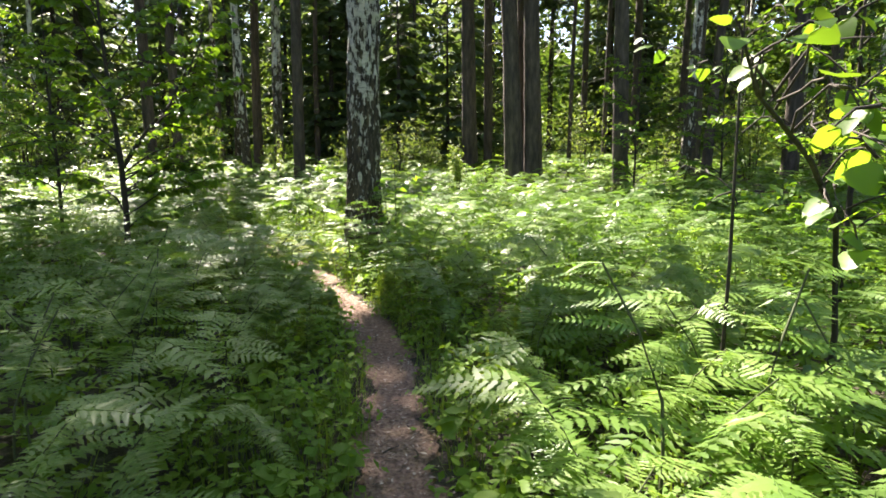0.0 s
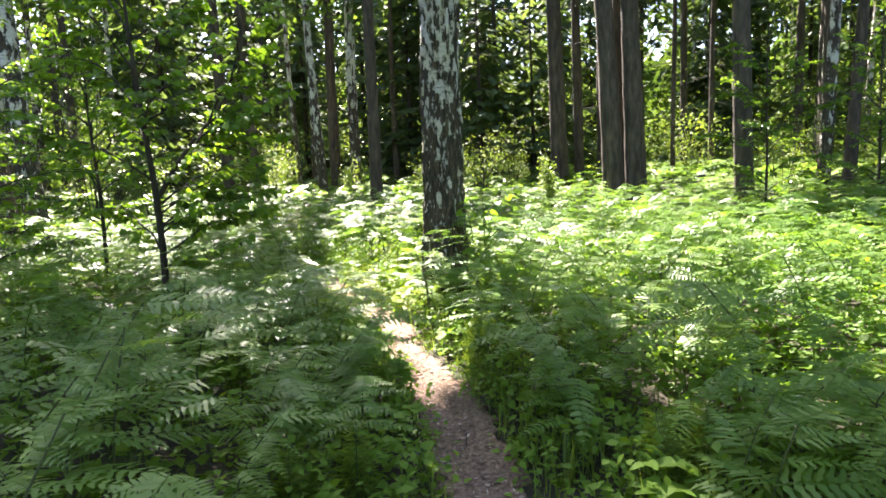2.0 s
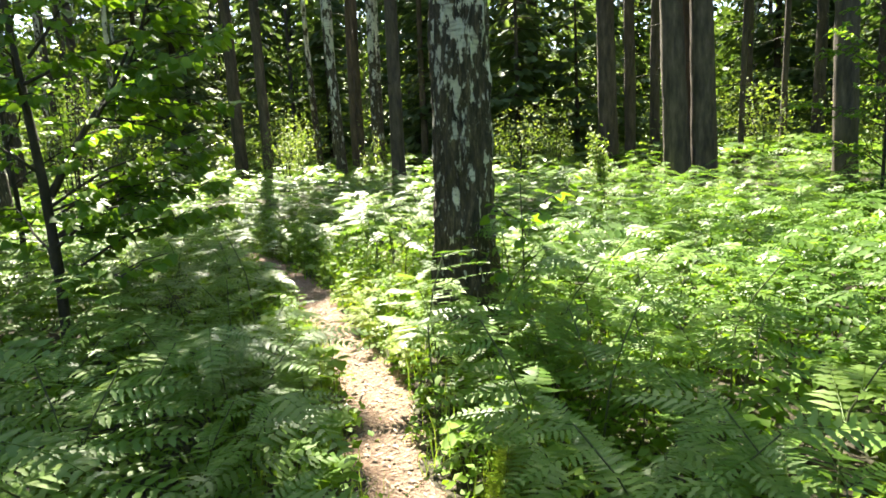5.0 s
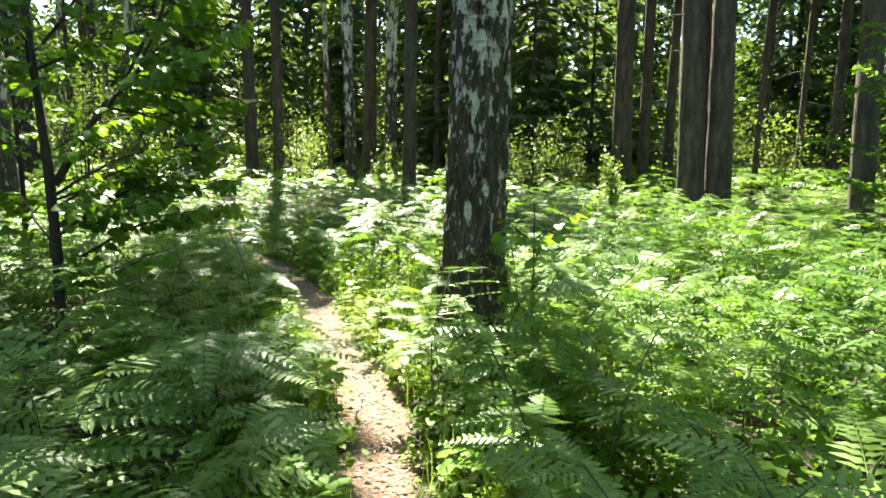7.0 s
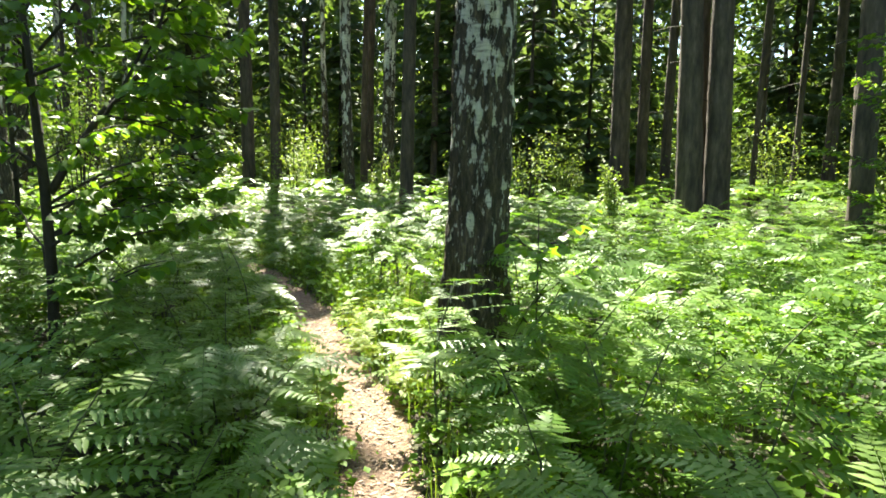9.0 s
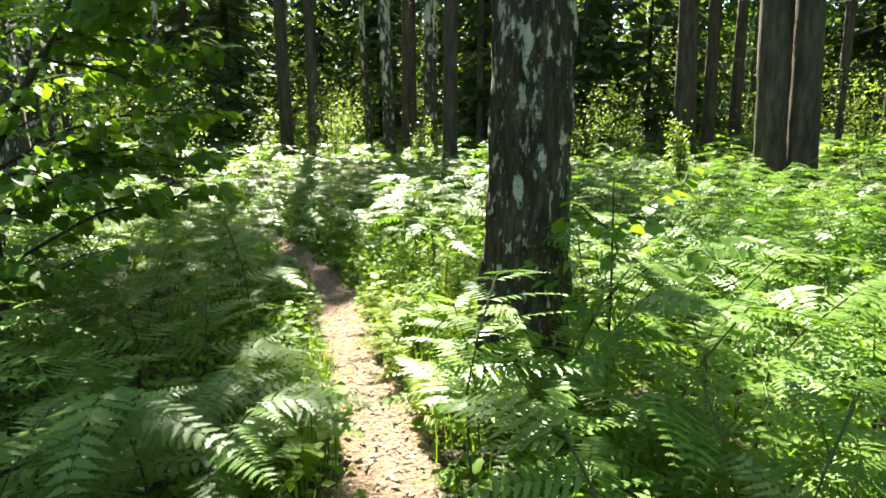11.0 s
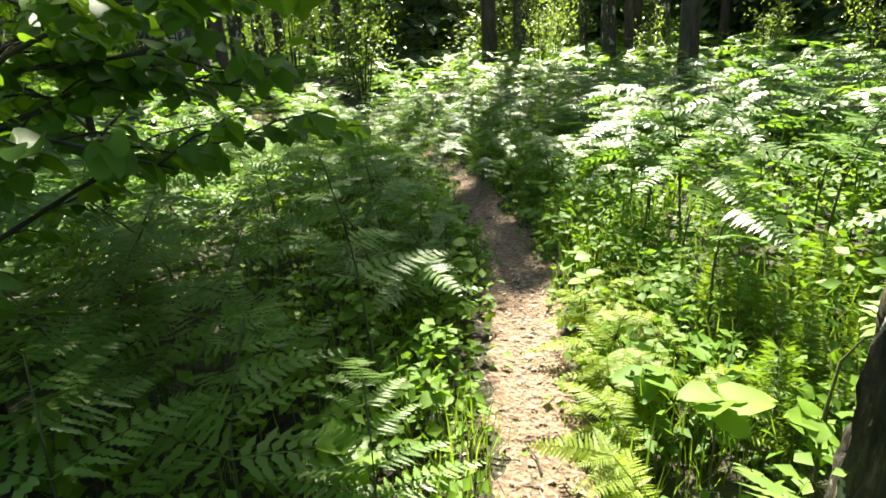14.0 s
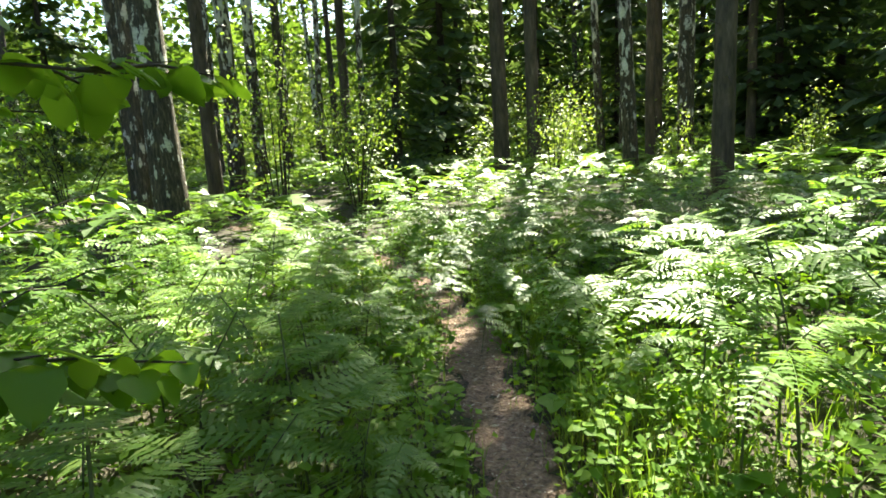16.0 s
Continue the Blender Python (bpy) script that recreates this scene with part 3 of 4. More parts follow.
# growth that would shade a sun patch is dropped
clear = ~in_sun_cut(np.stack([cx, cy, cz], -1), 0.6)
cx, cy, cz = cx[clear], cy[clear], cz[clear]
v, f = leaf_cloud(np.stack([cx, cy, cz], -1), np.stack([r.uniform(0.35, 0.9, len(cx)), r.uniform(0.35, 0.9, len(cx)), r.uniform(0.15, 0.45, len(cx))], -1), 120, 0.13, 6, CHIP, 0.3)
tagged(part("undergrowth", mesh_from("undergrowth", v, f, BUSH, False)), "leafy young growth between the far trunks", "undergrowth", kind="stuff")
n = 1800
a = r.uniform(-0.9, 4.0, n)
d = r.uniform(36, 62, n)
c = np.stack([np.cos(a) * d - 3, np.sin(a) * d + 12, r.uniform(0.3, 24, n)], -1)
v, f = leaf_cloud(c, np.full((n, 3), (2.6, 2.6, 1.3)), 85, 0.72, 8, CHIP, 0.3)
tagged(part("far_woods", mesh_from("far_woods", v, f, CROWN, False)), "far leafy edge of the wood", "woods", kind="stuff")


# the wood closes itself off in the distance
k = 240
a = np.linspace(0, 2 * np.pi, k, endpoint=False)
ring = []
for i, h in enumerate((-1.0, 4.0, 8.0, 12.0, 15.0)):
    d = 74 + r.normal(0, 1.5, k)
    ring.append(np.stack([np.cos(a) * d - 3, np.sin(a) * d + 12, h + (r.normal(0, 1.8, k) if i == 4 else 0 * a)], -1))
i = np.arange(5 * k).reshape(5, k)
j = np.roll(i, -1, 1)
tagged(part("backdrop", mesh_from("backdrop", np.concatenate(ring), np.stack([i[:-1], j[:-1], j[1:], i[1:]], -1).reshape(-1, 4), CROWN)), "dim green wall of distant woods", "backdrop", kind="structure")

# ---- leafy bushes and saplings ----


def bush(label, x, y, height, width, seed, leaves=420, size=0.062, stems=9, z0=0.0):
    ob = tagged(new("bush"), label, "bush", "leafy bushes under the trees")
    ob.location = (x, y, float(ground_z(x, y)))
    r = np.random.default_rng(seed)
    tips, arms = [], []
    for i in range(stems):
        a = r.uniform(0, 6.28)
        tip = np.array([math.cos(a) * width * r.uniform(0.2, 1), math.sin(a) * width * r.uniform(0.2, 1), height * r.uniform(0.6, 1)])
        base = np.array([math.cos(a), math.sin(a), 0]) * 0.05
        arms.append(tube([base, tip * (0.35, 0.35, 0.5), tip], [0.014, 0.01, 0.003], 5))
        tips += [tip, tip * (0.75, 0.75, 0.8), tip * (0.55, 0.55, 0.62)]
    for a in arms:
        part("stem", mesh_from("bush_stem", *a, DARK_BARK), ob)
    tips += [t * (0.9, 0.9, 0.7) + r.normal(0, 0.12, 3) * width for t in tips]
    k = int(leaves * 2.2) // len(tips)
    v, f = leaf_cloud(tips, np.full((len(tips), 3), (width * 0.15, width * 0.15, height * 0.055)), k, size, seed + 1, PLAIN_LEAF)
    part("foliage", mesh_from("bush_foliage", v, f, BUSH), ob)
    return ob


for x, y, h, w, s in [(-1.5, 20.5, 2.45, 1.0, 1), (-0.5, 20.9, 2.1, 0.7, 2), (-8.1, 21.0, 2.3, 0.9, 3), (5.0, 22.5, 2.6, 1.0, 4), (0.42, 16.2, 1.6, 0.35, 5), (-3.4, 21.5, 1.8, 0.8, 6),
                      (-9.9, 15.0, 3.6, 0.9, 7), (-9.0, 15.8, 2.2, 1.0, 8), (8.5, 17.5, 3.0, 1.3, 9), (6.4, 19, 2.4, 1.2, 10), (3.4, 24, 1.9, 0.9, 11), (-12.2, 18.8, 3.2, 1.4, 12),
                      (-11.7, 11.2, 2.6, 1.5, 13), (-13.5, 13.5, 3.6, 1.7, 14), (-8.9, 23.5, 2.8, 1.1, 15), (9.5, 13.5, 3.0, 1.6, 16), (-5.6, 21.5, 1.7, 0.7, 17), (11.0, 16.5, 4.0, 1.8, 18), (-11, 8.0, 3.2, 1.8, 19)]:
    bush("light green leafy bush between the tree trunks", x, y, h, w, 100 + s, int(420 * max(1, w * h / 2)))


def sapling(label, x, y, spec, limbs_list, seed, size, per_metre=100, leaf_mat=None, template=PLAIN_LEAF, twig=(0.2, 0.45), hang=0.35, step=0.12):
    """A young broad-leaved tree: dark stem, limbs from points on it, twigs with hanging leaves."""
    ob = tagged(new("sapling"), label, "sapling", "young broad-leaved trees")
    z0 = float(ground_z(x, y))
    ob.location = (x, y, z0)
    r = np.random.default_rng(seed)
    pts = np.array(spec)[:, :3]
    part("stem", mesh_from("sapling_stem", *tube(np.array([pts[0] - (0, 0, 0.1), *pts]), [spec[0][3], *[s[3] for s in spec]], 9), DARK_BARK), ob)
    places, ways, twigs = [], [], []
    for (a, b, rad) in limbs_list:
        a, b = np.array(a, float), np.array(b, float)
        ln = np.linalg.norm(b - a)
        k = np.linspace(0, 1, 7)[:, None]
        line = a + (b - a) * k + np.array([0, 0, 0.1 * ln]) * np.sin(k * np.pi) + np.cumsum(r.normal(0, 0.015, (7, 3)), 0)
        part("branch", mesh_from("sapling_branch", *tube(line, np.linspace(rad, rad * 0.25, 7), 6), DARK_BARK), ob)
        for q in np.arange(0.15 if step < 0.2 else 0.7, 1.02, step / max(ln, 0.4)):
            s = np.array([np.interp(q, k[:, 0], line[:, i]) for i in range(3)])
            yaw = math.atan2(b[1] - a[1], b[0] - a[0]) + r.choice((-1, 1)) * r.uniform(0.4, 1.2)
            tl = r.uniform(*twig)
            e = s + np.array([math.cos(yaw) * tl, math.sin(yaw) * tl, r.uniform(-0.08, 0.12)])
            twigs.append(tube([s, (s + e) / 2 + (0, 0, 0.02), e], [0.005, 0.004, 0.002], 4))
            m = max(3, int(tl * per_metre * 0.62))
            for i in range(m):
                places.append(s + (e - s) * ((i + 0.6) / m) + r.normal(0, 0.012, 3))
                ways.append((yaw + (1 if i % 2 else -1) * r.uniform(0.4, 1.1), r.normal(hang, 0.3), r.normal(0, 0.45)))
    tagged(part("twig", mesh_from("sapling_twigs", *joined(twigs), DARK_BARK), ob), kind="stuff")
    w = np.array(ways)
    turns = turn_z(w[:, 0]) @ turn_y(w[:, 1]) @ turn_x(w[:, 2])
    v, f = scatter(template, np.array(places), turns, size * r.uniform(0.6, 1.25, len(places)))
    part("foliage", mesh_from("sapling_foliage", v, f, leaf_mat or BROAD), ob)
    return ob


# the forked sapling on the left bank, its branches reaching to the trail
fork = [((0, 0, 0.6), (0.9, -0.5, 0.85), 0.012), ((0, 0, 0.8), (-0.9, 0.5, 1.2), 0.012), ((0, 0, 0.95), (1.0, -0.3, 1.2), 0.014), ((0, 0, 1.0), (0.8, 0.9, 1.25), 0.013),
        ((0, 0, 1.35), (0.75, 0.1, 2.3), 0.03), ((0.45, 0.05, 1.85), (1.2, -0.25, 2.0), 0.014), ((0.6, 0.05, 2.0), (1.0, 0.3, 2.7), 0.013), ((0, 0, 1.5), (-0.8, -0.4, 2.0), 0.014),
        ((0.0, 0, 1.7), (-0.7, 0.6, 2.3), 0.013), ((-0.05, 0, 1.9), (0.4, -0.8, 2.4), 0.013), ((-0.08, 0, 2.2), (-0.9, 0.1, 2.8), 0.012), ((0.7, 0.08, 2.2), (1.3, 0.1, 3.1), 0.013),
        ((-0.1, 0, 2.5), (0.5, 0.4, 3.3), 0.012), ((-0.1, 0, 2.6), (-0.5, -0.6, 3.4), 0.012), ((0, 0, 1.15), (0.9, 0.6, 1.55), 0.013), ((0, 0, 1.25), (0.6, 1.3, 1.6), 0.013), ((0, 0, 0.7), (0.5, 1.1, 1.0), 0.012), ((0.45, 0.05, 1.85), (1.0, 0.25, 1.68), 0.012), ((0, 0, 1.2), (0.9, 0.75, 1.3), 0.012), ((0.5, 0.05, 1.9), (1.15, 0.0, 1.95), 0.012), ((0.5, 0.05, 1.9), (0.8, 0.6, 2.3), 0.012)]
# upper limbs out of view, added to shade the ferns below
fork += [((-0.12, 0, h), (math.cos(a) * w - 0.1, math.sin(a) * w, h + 0.5), 0.012) for h, a, w in [(2.9, 0.4, 1.1), (3.0, 2.4, 1.0), (3.2, 4.4, 1.0), (3.6, 1.4, 0.8), (4.0, 5.4, 0.7)]]
fork += [((0.7, 0.05, 2.0), (1.3, 0.0, 2.2), 0.012), ((0.6, 0.05, 1.95), (1.0, 0.5, 1.85), 0.012), ((0, 0, 2.3), (1.1, -0.2, 2.75), 0.013), ((0, 0, 2.1), (1.2, 0.4, 2.4), 0.013), ((0, 0, 1.0), (1.0, 0.3, 1.05), 0.013)]
sapling("forked young broad-leaved tree with dark stem and hanging leaves", -3.95, 7.8, [(0, 0, 0, 0.04), (0.02, 0, 0.8, 0.036), (0, 0, 1.4, 0.034), (-0.05, 0, 2.0, 0.026), (-0.12, 0, 3.0, 0.018), (-0.15, 0, 5.4, 0.008)], fork, 201, 0.088, 74, template=FINE_LEAF, twig=(0.15, 0.4), hang=0.55)
many = [((0, 0, h), (math.cos(a) * w, math.sin(a) * w, h + up), 0.012) for h, a, w, up in
        [(0.7, 0.3, 1.0, 0.3), (0.8, 1.9, 0.9, 0.3), (0.9, 3.4, 1.0, 0.3), (1.0, 5.0, 1.1, 0.3), (1.3, 0.9, 1.1, 0.4), (1.4, 2.6, 1.0, 0.4), (1.5, 4.3, 1.1, 0.4), (1.7, 5.8, 1.1, 0.5), (2.0, 0.2, 1.0, 0.5), (2.1, 2.0, 0.9, 0.5),
         (2.2, 3.6, 0.9, 0.6), (2.4, 5.2, 0.8, 0.6), (2.7, 1.0, 0.7, 0.7), (2.8, 3.0, 0.6, 0.7)]]
slim = [(0, 0, 0, 0.028), (0.02, 0.01, 1.2, 0.024), (-0.02, 0, 2.4, 0.015), (0.0, 0.03, 3.8, 0.006)]
for x, y, s, size in [(-5.6, 9.2, 211, 0.075), (-6.6, 7.6, 212, 0.075), (-5.4, 6.9, 213, 0.08), (-7.6, 9.6, 214, 0.075), (-8.6, 7.2, 216, 0.075), (-5.9, 5.0, 217, 0.08)]:
    sapling("young broad-leaved tree in the thicket beside the trail", x, y, slim, many, s, size)
# at the start, the slim sapling on the right bank with large sunlit leaves
tips = [(0.62, 1.3, 1.76), (0.7, 1.28, 1.72), (0.87, 1.4, 1.75), (0.87, 1.38, 1.66), (0.9, 1.42, 1.6), (0.9, 1.3, 1.57), (0.97, 1.4, 1.44), (1.1, 1.7, 1.31), (0.95, 1.4, 1.84), (1.05, 1.5, 1.49), (0.9, 1.65, 1.84), (1.2, 1.9, 1.3), (1.2, 1.6, 1.7), (1.25, 1.8, 1.5)]
roots = [(0.8, 1.65, 1.68), (0.8, 1.65, 1.68), (0.95, 1.85, 1.66), (0.95, 1.85, 1.66), (1.1, 2.0, 1.6), (1.1, 2.0, 1.6), (1.3, 2.25, 1.5), (1.45, 2.42, 1.4), (0.95, 1.85, 1.66), (1.3, 2.25, 1.5), (0.95, 1.85, 1.66), (1.45, 2.42, 1.4), (1.2, 2.1, 1.58), (1.4, 2.35, 1.45)]
sapling("arching sapling with large pale sunlit leaves", 1.8, 2.85, [(0, 0, 0, 0.016), (0.0, -0.05, 0.7, 0.014), (-0.17, -0.25, 1.24, 0.012), (-0.5, -0.6, 1.5, 0.01), (-0.85, -1.0, 1.64, 0.007), (-1.0, -1.2, 1.68, 0.005), (-1.2, -1.55, 1.74, 0.003)],
        [(tuple(a - b for a, b in zip(p, (1.8, 2.85, 0))), tuple(a - b for a, b in zip(q, (1.8, 2.85, 0))), 0.005) for p, q in zip(roots, tips)], 221, 0.08, 12, template=FINE_LEAF, twig=(0.05, 0.12), hang=0.45, step=0.22)
sapling("thin upright shoot with small leaves among the ferns", 1.33, 2.9, [(0, 0, 0, 0.011), (0.01, 0, 1.0, 0.009), (-0.01, -0.02, 1.8, 0.005), (0, 0, 2.3, 0.003)],
        [((0, 0, 1.3), (-0.3, 0.2, 1.5), 0.004), ((0, 0, 1.6), (0.3, 0.1, 1.85), 0.004), ((0, 0, 1.8), (-0.35, 0.1, 2.0), 0.004), ((0, 0, 2.0), (0.2, -0.2, 2.2), 0.004)], 227, 0.06, 40, template=FINE_LEAF, twig=(0.08, 0.18))
shoot = [((0, 0, 0.5), (-0.3, -0.15, 0.85), 0.005), ((0, 0, 0.7), (0.35, -0.2, 0.95), 0.005), ((0, 0, 0.85), (0.1, -0.35, 1.1), 0.005), ((0, 0, 1.0), (0.3, 0.15, 1.25), 0.004), ((0, 0, 1.05), (-0.2, -0.1, 1.2), 0.004)]
sapling("slender shoot with broad leaves before the old birch", -0.62, 8.12, [(0, 0, 0, 0.008), (0.01, 0, 0.7, 0.006), (0, 0, 1.3, 0.003)], shoot, 226, 0.085, 22, template=FINE_LEAF, twig=(0.08, 0.16))
sapling("young broad-leaved tree beside the ferns", 3.6, 5.6, slim, many, 222, 0.075)
sapling("young broad-leaved tree beside the ferns", 6.8, 9.5, slim, many, 223, 0.075)
sapling("young broad-leaved tree beside the ferns", 4.3, 14.3, slim, many, 225, 0.08)
sapling("young broad-leaved tree beside the ferns", 6.2, 14.2, slim, many, 224, 0.07)

# ---- ferns ----


def leaflet(level):
    if level == 4:
        x = np.array([0.0, 0.1, 0.2, 0.28, 0.38, 0.46, 0.56, 0.64, 0.76, 1.0])
        w = np.array([0.0, 0.17, 0.09, 0.165, 0.08, 0.14, 0.06, 0.105, 0.04, 0.0])
        z = 0.02 - 0.1 * x ** 2
        up, down = np.stack([x, w, z], -1), np.stack([x - 0.02, -w, z], -1)[1:-1]
        v = np.concatenate([up, down])
        f = [(0, 2, 1), (2, 4, 3), (4, 6, 5), (6, 8, 7), (0, 10, 11), (11, 12, 13), (13, 14, 15), (15, 16, 17), (0, 11, 2), (2, 11, 13), (2, 13, 4), (4, 13, 15), (4, 15, 6), (6, 15, 17), (6, 17, 8), (8, 17, 9)]
        return v, np.array(f)
    if level == 3:
        return (np.array([(0, 0, 0), (0.2, 0.17, 0.02), (0.42, 0.09, 0.0), (0.58, 0.13, 0.01), (1, 0.05, -0.08), (0.55, -0.11, 0.01), (0.4, -0.07, 0.0), (0.16, -0.15, 0.02)]),
                np.array([(0, 2, 1), (2, 4, 3), (0, 7, 6), (6, 5, 4), (0, 6, 2), (2, 6, 4)]))
    return (np.array([(0, 0, 0), (0.35, 0.17, 0.02), (1, 0, -0.06), (0.35, -0.17, 0.02)]), np.array([(0, 2, 1), (0, 3, 2)]))


def frond(pairs, level, seed, width=0.24):
    """One feathery side frond, a metre long along x: a midrib with a double row of leaflets, tapering to its tip."""
    r = np.random.default_rng(seed)
    s = np.repeat((np.arange(pairs) + 0.7) / (pairs + 0.3), 2)
    sg = np.tile([1.0, -1.0], pairs)
    n = len(s)
    long = width * np.clip(1.02 - s, 0.06, 1) ** 0.75 * np.clip(0.55 + s * 4, 0, 1) * r.uniform(0.85, 1.12, n)
    droop = -0.22 * s ** 2
    places = np.stack([s, sg * 0.004, droop], -1)
    turns = turn_z(sg * r.normal(1.12, 0.05, n)) @ turn_y(r.normal(0.1, 0.07, n)) @ turn_x(r.normal(0, 0.1, n) + sg * 0.12)
    wide = 1.0 * 0.9 / pairs / np.maximum(long, 0.02) / 0.34
    sizes = np.stack([long, long * np.clip(wide, 0.4, 1.8), long], -1)
    out = [scatter(leaflet(level), places, turns, sizes)]
    k = np.linspace(0, 0.97, 6)
    if level > 2:
        out.append(tube(np.stack([k, k * 0, -0.22 * k ** 2 - 0.003], -1), np.linspace(0.007, 0.002, 6), 3))
    return joined(out)


def blade(seed):
    """A frond for the distance: a saw-edged blade."""
    r = np.random.default_rng(seed)
    v, f = [], []
    for i in range(4):
        s = i / 4
        w = 0.24 * (1 - s) ** 0.8 * r.uniform(0.8, 1.15)
        for sg in (1, -1):
            k = len(v)
            v += [(s, 0, -0.22 * s * s), (s + 0.28, 0, -0.22 * (s + 0.28) ** 2), (s + 0.2, sg * w, -0.22 * s * s - 0.03)]
            f.append((k, k + 1, k + 2))
    return np.array(v), np.array(f)


def fern_plan(seed):
    """Where the side fronds of one bracken stand: height on the stem, bearing, lift and length; the last ones make its tip."""
    r = np.random.default_rng(seed)
    rows = []
    length = 0.47
    for i, h in enumerate((0.55, 0.69, 0.81, 0.91, 0.98)):
        lean = 0.05 + 0.22 * i ** 1.3 / 5
        for sg in (1, -1):
            rows.append((h, lean, sg * r.uniform(1.05, 1.4) * (1 - 0.08 * i), r.uniform(-0.34, 0.1), length * r.uniform(0.85, 1.12)))
        length *= 0.82
    rows.append((1.0, 0.3, r.normal(0, 0.1), r.uniform(-0.12, 0.12), 0.42))
    return rows


def fern_stem(level):
    k = np.linspace(0, 1, 6)
    x = 0.3 * np.clip((k - 0.5) * 2, 0, 1) ** 1.6
    return tube(np.stack([x, x * 0, k], -1), np.linspace(0.008, 0.004, 6), 5 if level == 3 else 3)


NEAR_FRONDS = [mesh_from("fern_frond", *frond(11, 3, 300 + i, 0.27 + 0.02 * i), FERN, False) for i in range(4)]
FINE_FRONDS = [mesh_from("fern_frond", *frond(13, 4, 310 + i, 0.28 + 0.02 * i), FERN, False) for i in range(3)]
YOUNG_FRONDS = [mesh_from("fern_frond", *frond(17, 4, 320 + i, 0.3 + 0.02 * i), YOUNG, False) for i in range(2)]
NEAR_STEM = mesh_from("fern_stem", *fern_stem(3), STEM)


def fern_thing(x, y, yaw, height, size, seed, fronds=NEAR_FRONDS, bare=0.0, label="green bracken fern with spreading feathery fronds", group="bracken ferns along the trail"):
    r = np.random.default_rng(seed)
    ob = tagged(new("fern"), label, "fern", group)
    ob.matrix_basis = Matrix.Translation((x, y, float(ground_z(x, y)) - 0.02)) @ Matrix.Rotation(yaw, 4, "Z") @ Matrix.Rotation(r.normal(0, 0.08), 4, "X")
    part("stem", NEAR_STEM, ob, m=Matrix.Diagonal((height, height, height, 1)))
    for h, lean, bearing, lift, ln in fern_plan(seed):
        h = h + (1 - h) * bare
        xx = 0.3 * max(0, (h - 0.5) * 2) ** 1.6 * height
        m = Matrix.Translation((xx, 0, h * height)) @ Euler((r.normal(0, 0.2), lift, bearing)).to_matrix().to_4x4() @ Matrix.Diagonal((ln * size, ln * size, ln * size, 1))
        part("frond", fronds[int(r.integers(len(fronds)))], ob, m=m)
    return ob


def fern_joined(xs, ys, heights, sizes, level, seed):
    """Bracken past counting, as real geometry in one mesh."""
    r = np.random.default_rng(seed)
    n = len(xs)
    yaw = r.uniform(0, 6.28, n)
    base = np.stack([xs, ys, ground_z(xs, ys) - 0.02], -1)
    pieces = []
    if level > 1:
        pieces.append(scatter(fern_stem(2), base, turn_z(yaw), np.repeat(heights[:, None], 3, 1)))
    which = r.integers(0, 5, n)
    for p in range(5):
        pick = which == p
        if not pick.any():
            continue
        tpl = frond(8, 2, 330 + p, 0.28) if level == 2 else blade(340 + p)
        for h, lean, bearing, lift, ln in fern_plan(400 + p)[(0 if level > 1 else 4):]:
            xx = 0.3 * max(0, (h - 0.5) * 2) ** 1.6 * heights[pick]
            at = base[pick] + np.stack([np.cos(yaw[pick]) * xx, np.sin(yaw[pick]) * xx, h * heights[pick]], -1)
            m = len(at)
            t = turn_z(yaw[pick] + bearing) @ turn_y(lift + r.normal(0, 0.12, m)) @ turn_x(r.normal(0, 0.2, m))
            pieces.append(scatter(tpl, at, t, ln * sizes[pick] * (1.0 if level > 1 else 1.4)))
    return joined(pieces)


def jittered(x0, x1, y0, y1, step, seed):
    r = np.random.default_rng(seed)
    gx, gy = np.meshgrid(np.arange(x0, x1, step), np.arange(y0, y1, step))
    gx, gy = gx.ravel() + r.uniform(-0.5, 0.5, gx.size) * step, gy.ravel() + r.uniform(-0.5, 0.5, gx.size) * step
    return gx, gy


TRUNKS = np.array([(-1.11, 8.64), (2.0, 17.5), (2.62, 17.6), (-4.4, 19.5), (4.45, 16.0), (-3.95, 7.8), (-1.65, 8.73)])


def free(x, y, trail, trunk=0.3):
    d = np.sqrt((x[:, None] - TRUNKS[:, 0]) ** 2 + (y[:, None] - TRUNKS[:, 1]) ** 2).min(1)
    return (trail_gap(x, y) > trail) & (d > trunk)


r = np.random.default_rng(12)
fx, fy = jittered(-9.5, 10, -2.5, 16, 0.4, 13)
gap = trail_gap(fx, fy)
past = np.clip((fy - 11.6) * 1.5, 0, 1)
ok = (free(fx, fy, 0.46) | (past > r.random(len(fx))) & free(fx, fy, -1)) & (r.random(len(fx)) < np.clip(0.7 + gap * 0.3, 0, 0.96))
thin = (np.abs(fx + 1.9) < 1.2) & (np.abs(fy - 11) < 2.6) & (r.random(len(fx)) < 0.4)
ok &= ~thin
ok &= ~((fx < -0.2) & (gap < 0.95) & (fy < 4.3) & (r.random(len(fx)) < 0.7))
fx, fy, gap = fx[ok], fy[ok], gap[ok]
fh = np.clip(0.5 + 0.28 * np.clip(gap - 0.3, 0, 1.2), 0, 0.85) * r.uniform(0.75, 1.15, len(fx))
stand = (np.abs(fx + 1.9) < 1.2) & (np.abs(fy - 11) < 2.6) & (gap > 0.55)
fh[stand] = np.clip(fh[stand] * 1.3, 0.85, 1.1)
near = (gap < 1.9) & (fy > 1.2) & (fy < 14)
order = np.flatnonzero(near)
order = order[np.argsort(gap[order])][:300]
thing = np.zeros(len(fx), bool)
thing[order] = True
wide = (gap > 6.5) & (fy < 13) | (np.abs(fx + 1) > 8) | (fy < -0.5)
rest = ~thing & ~wide
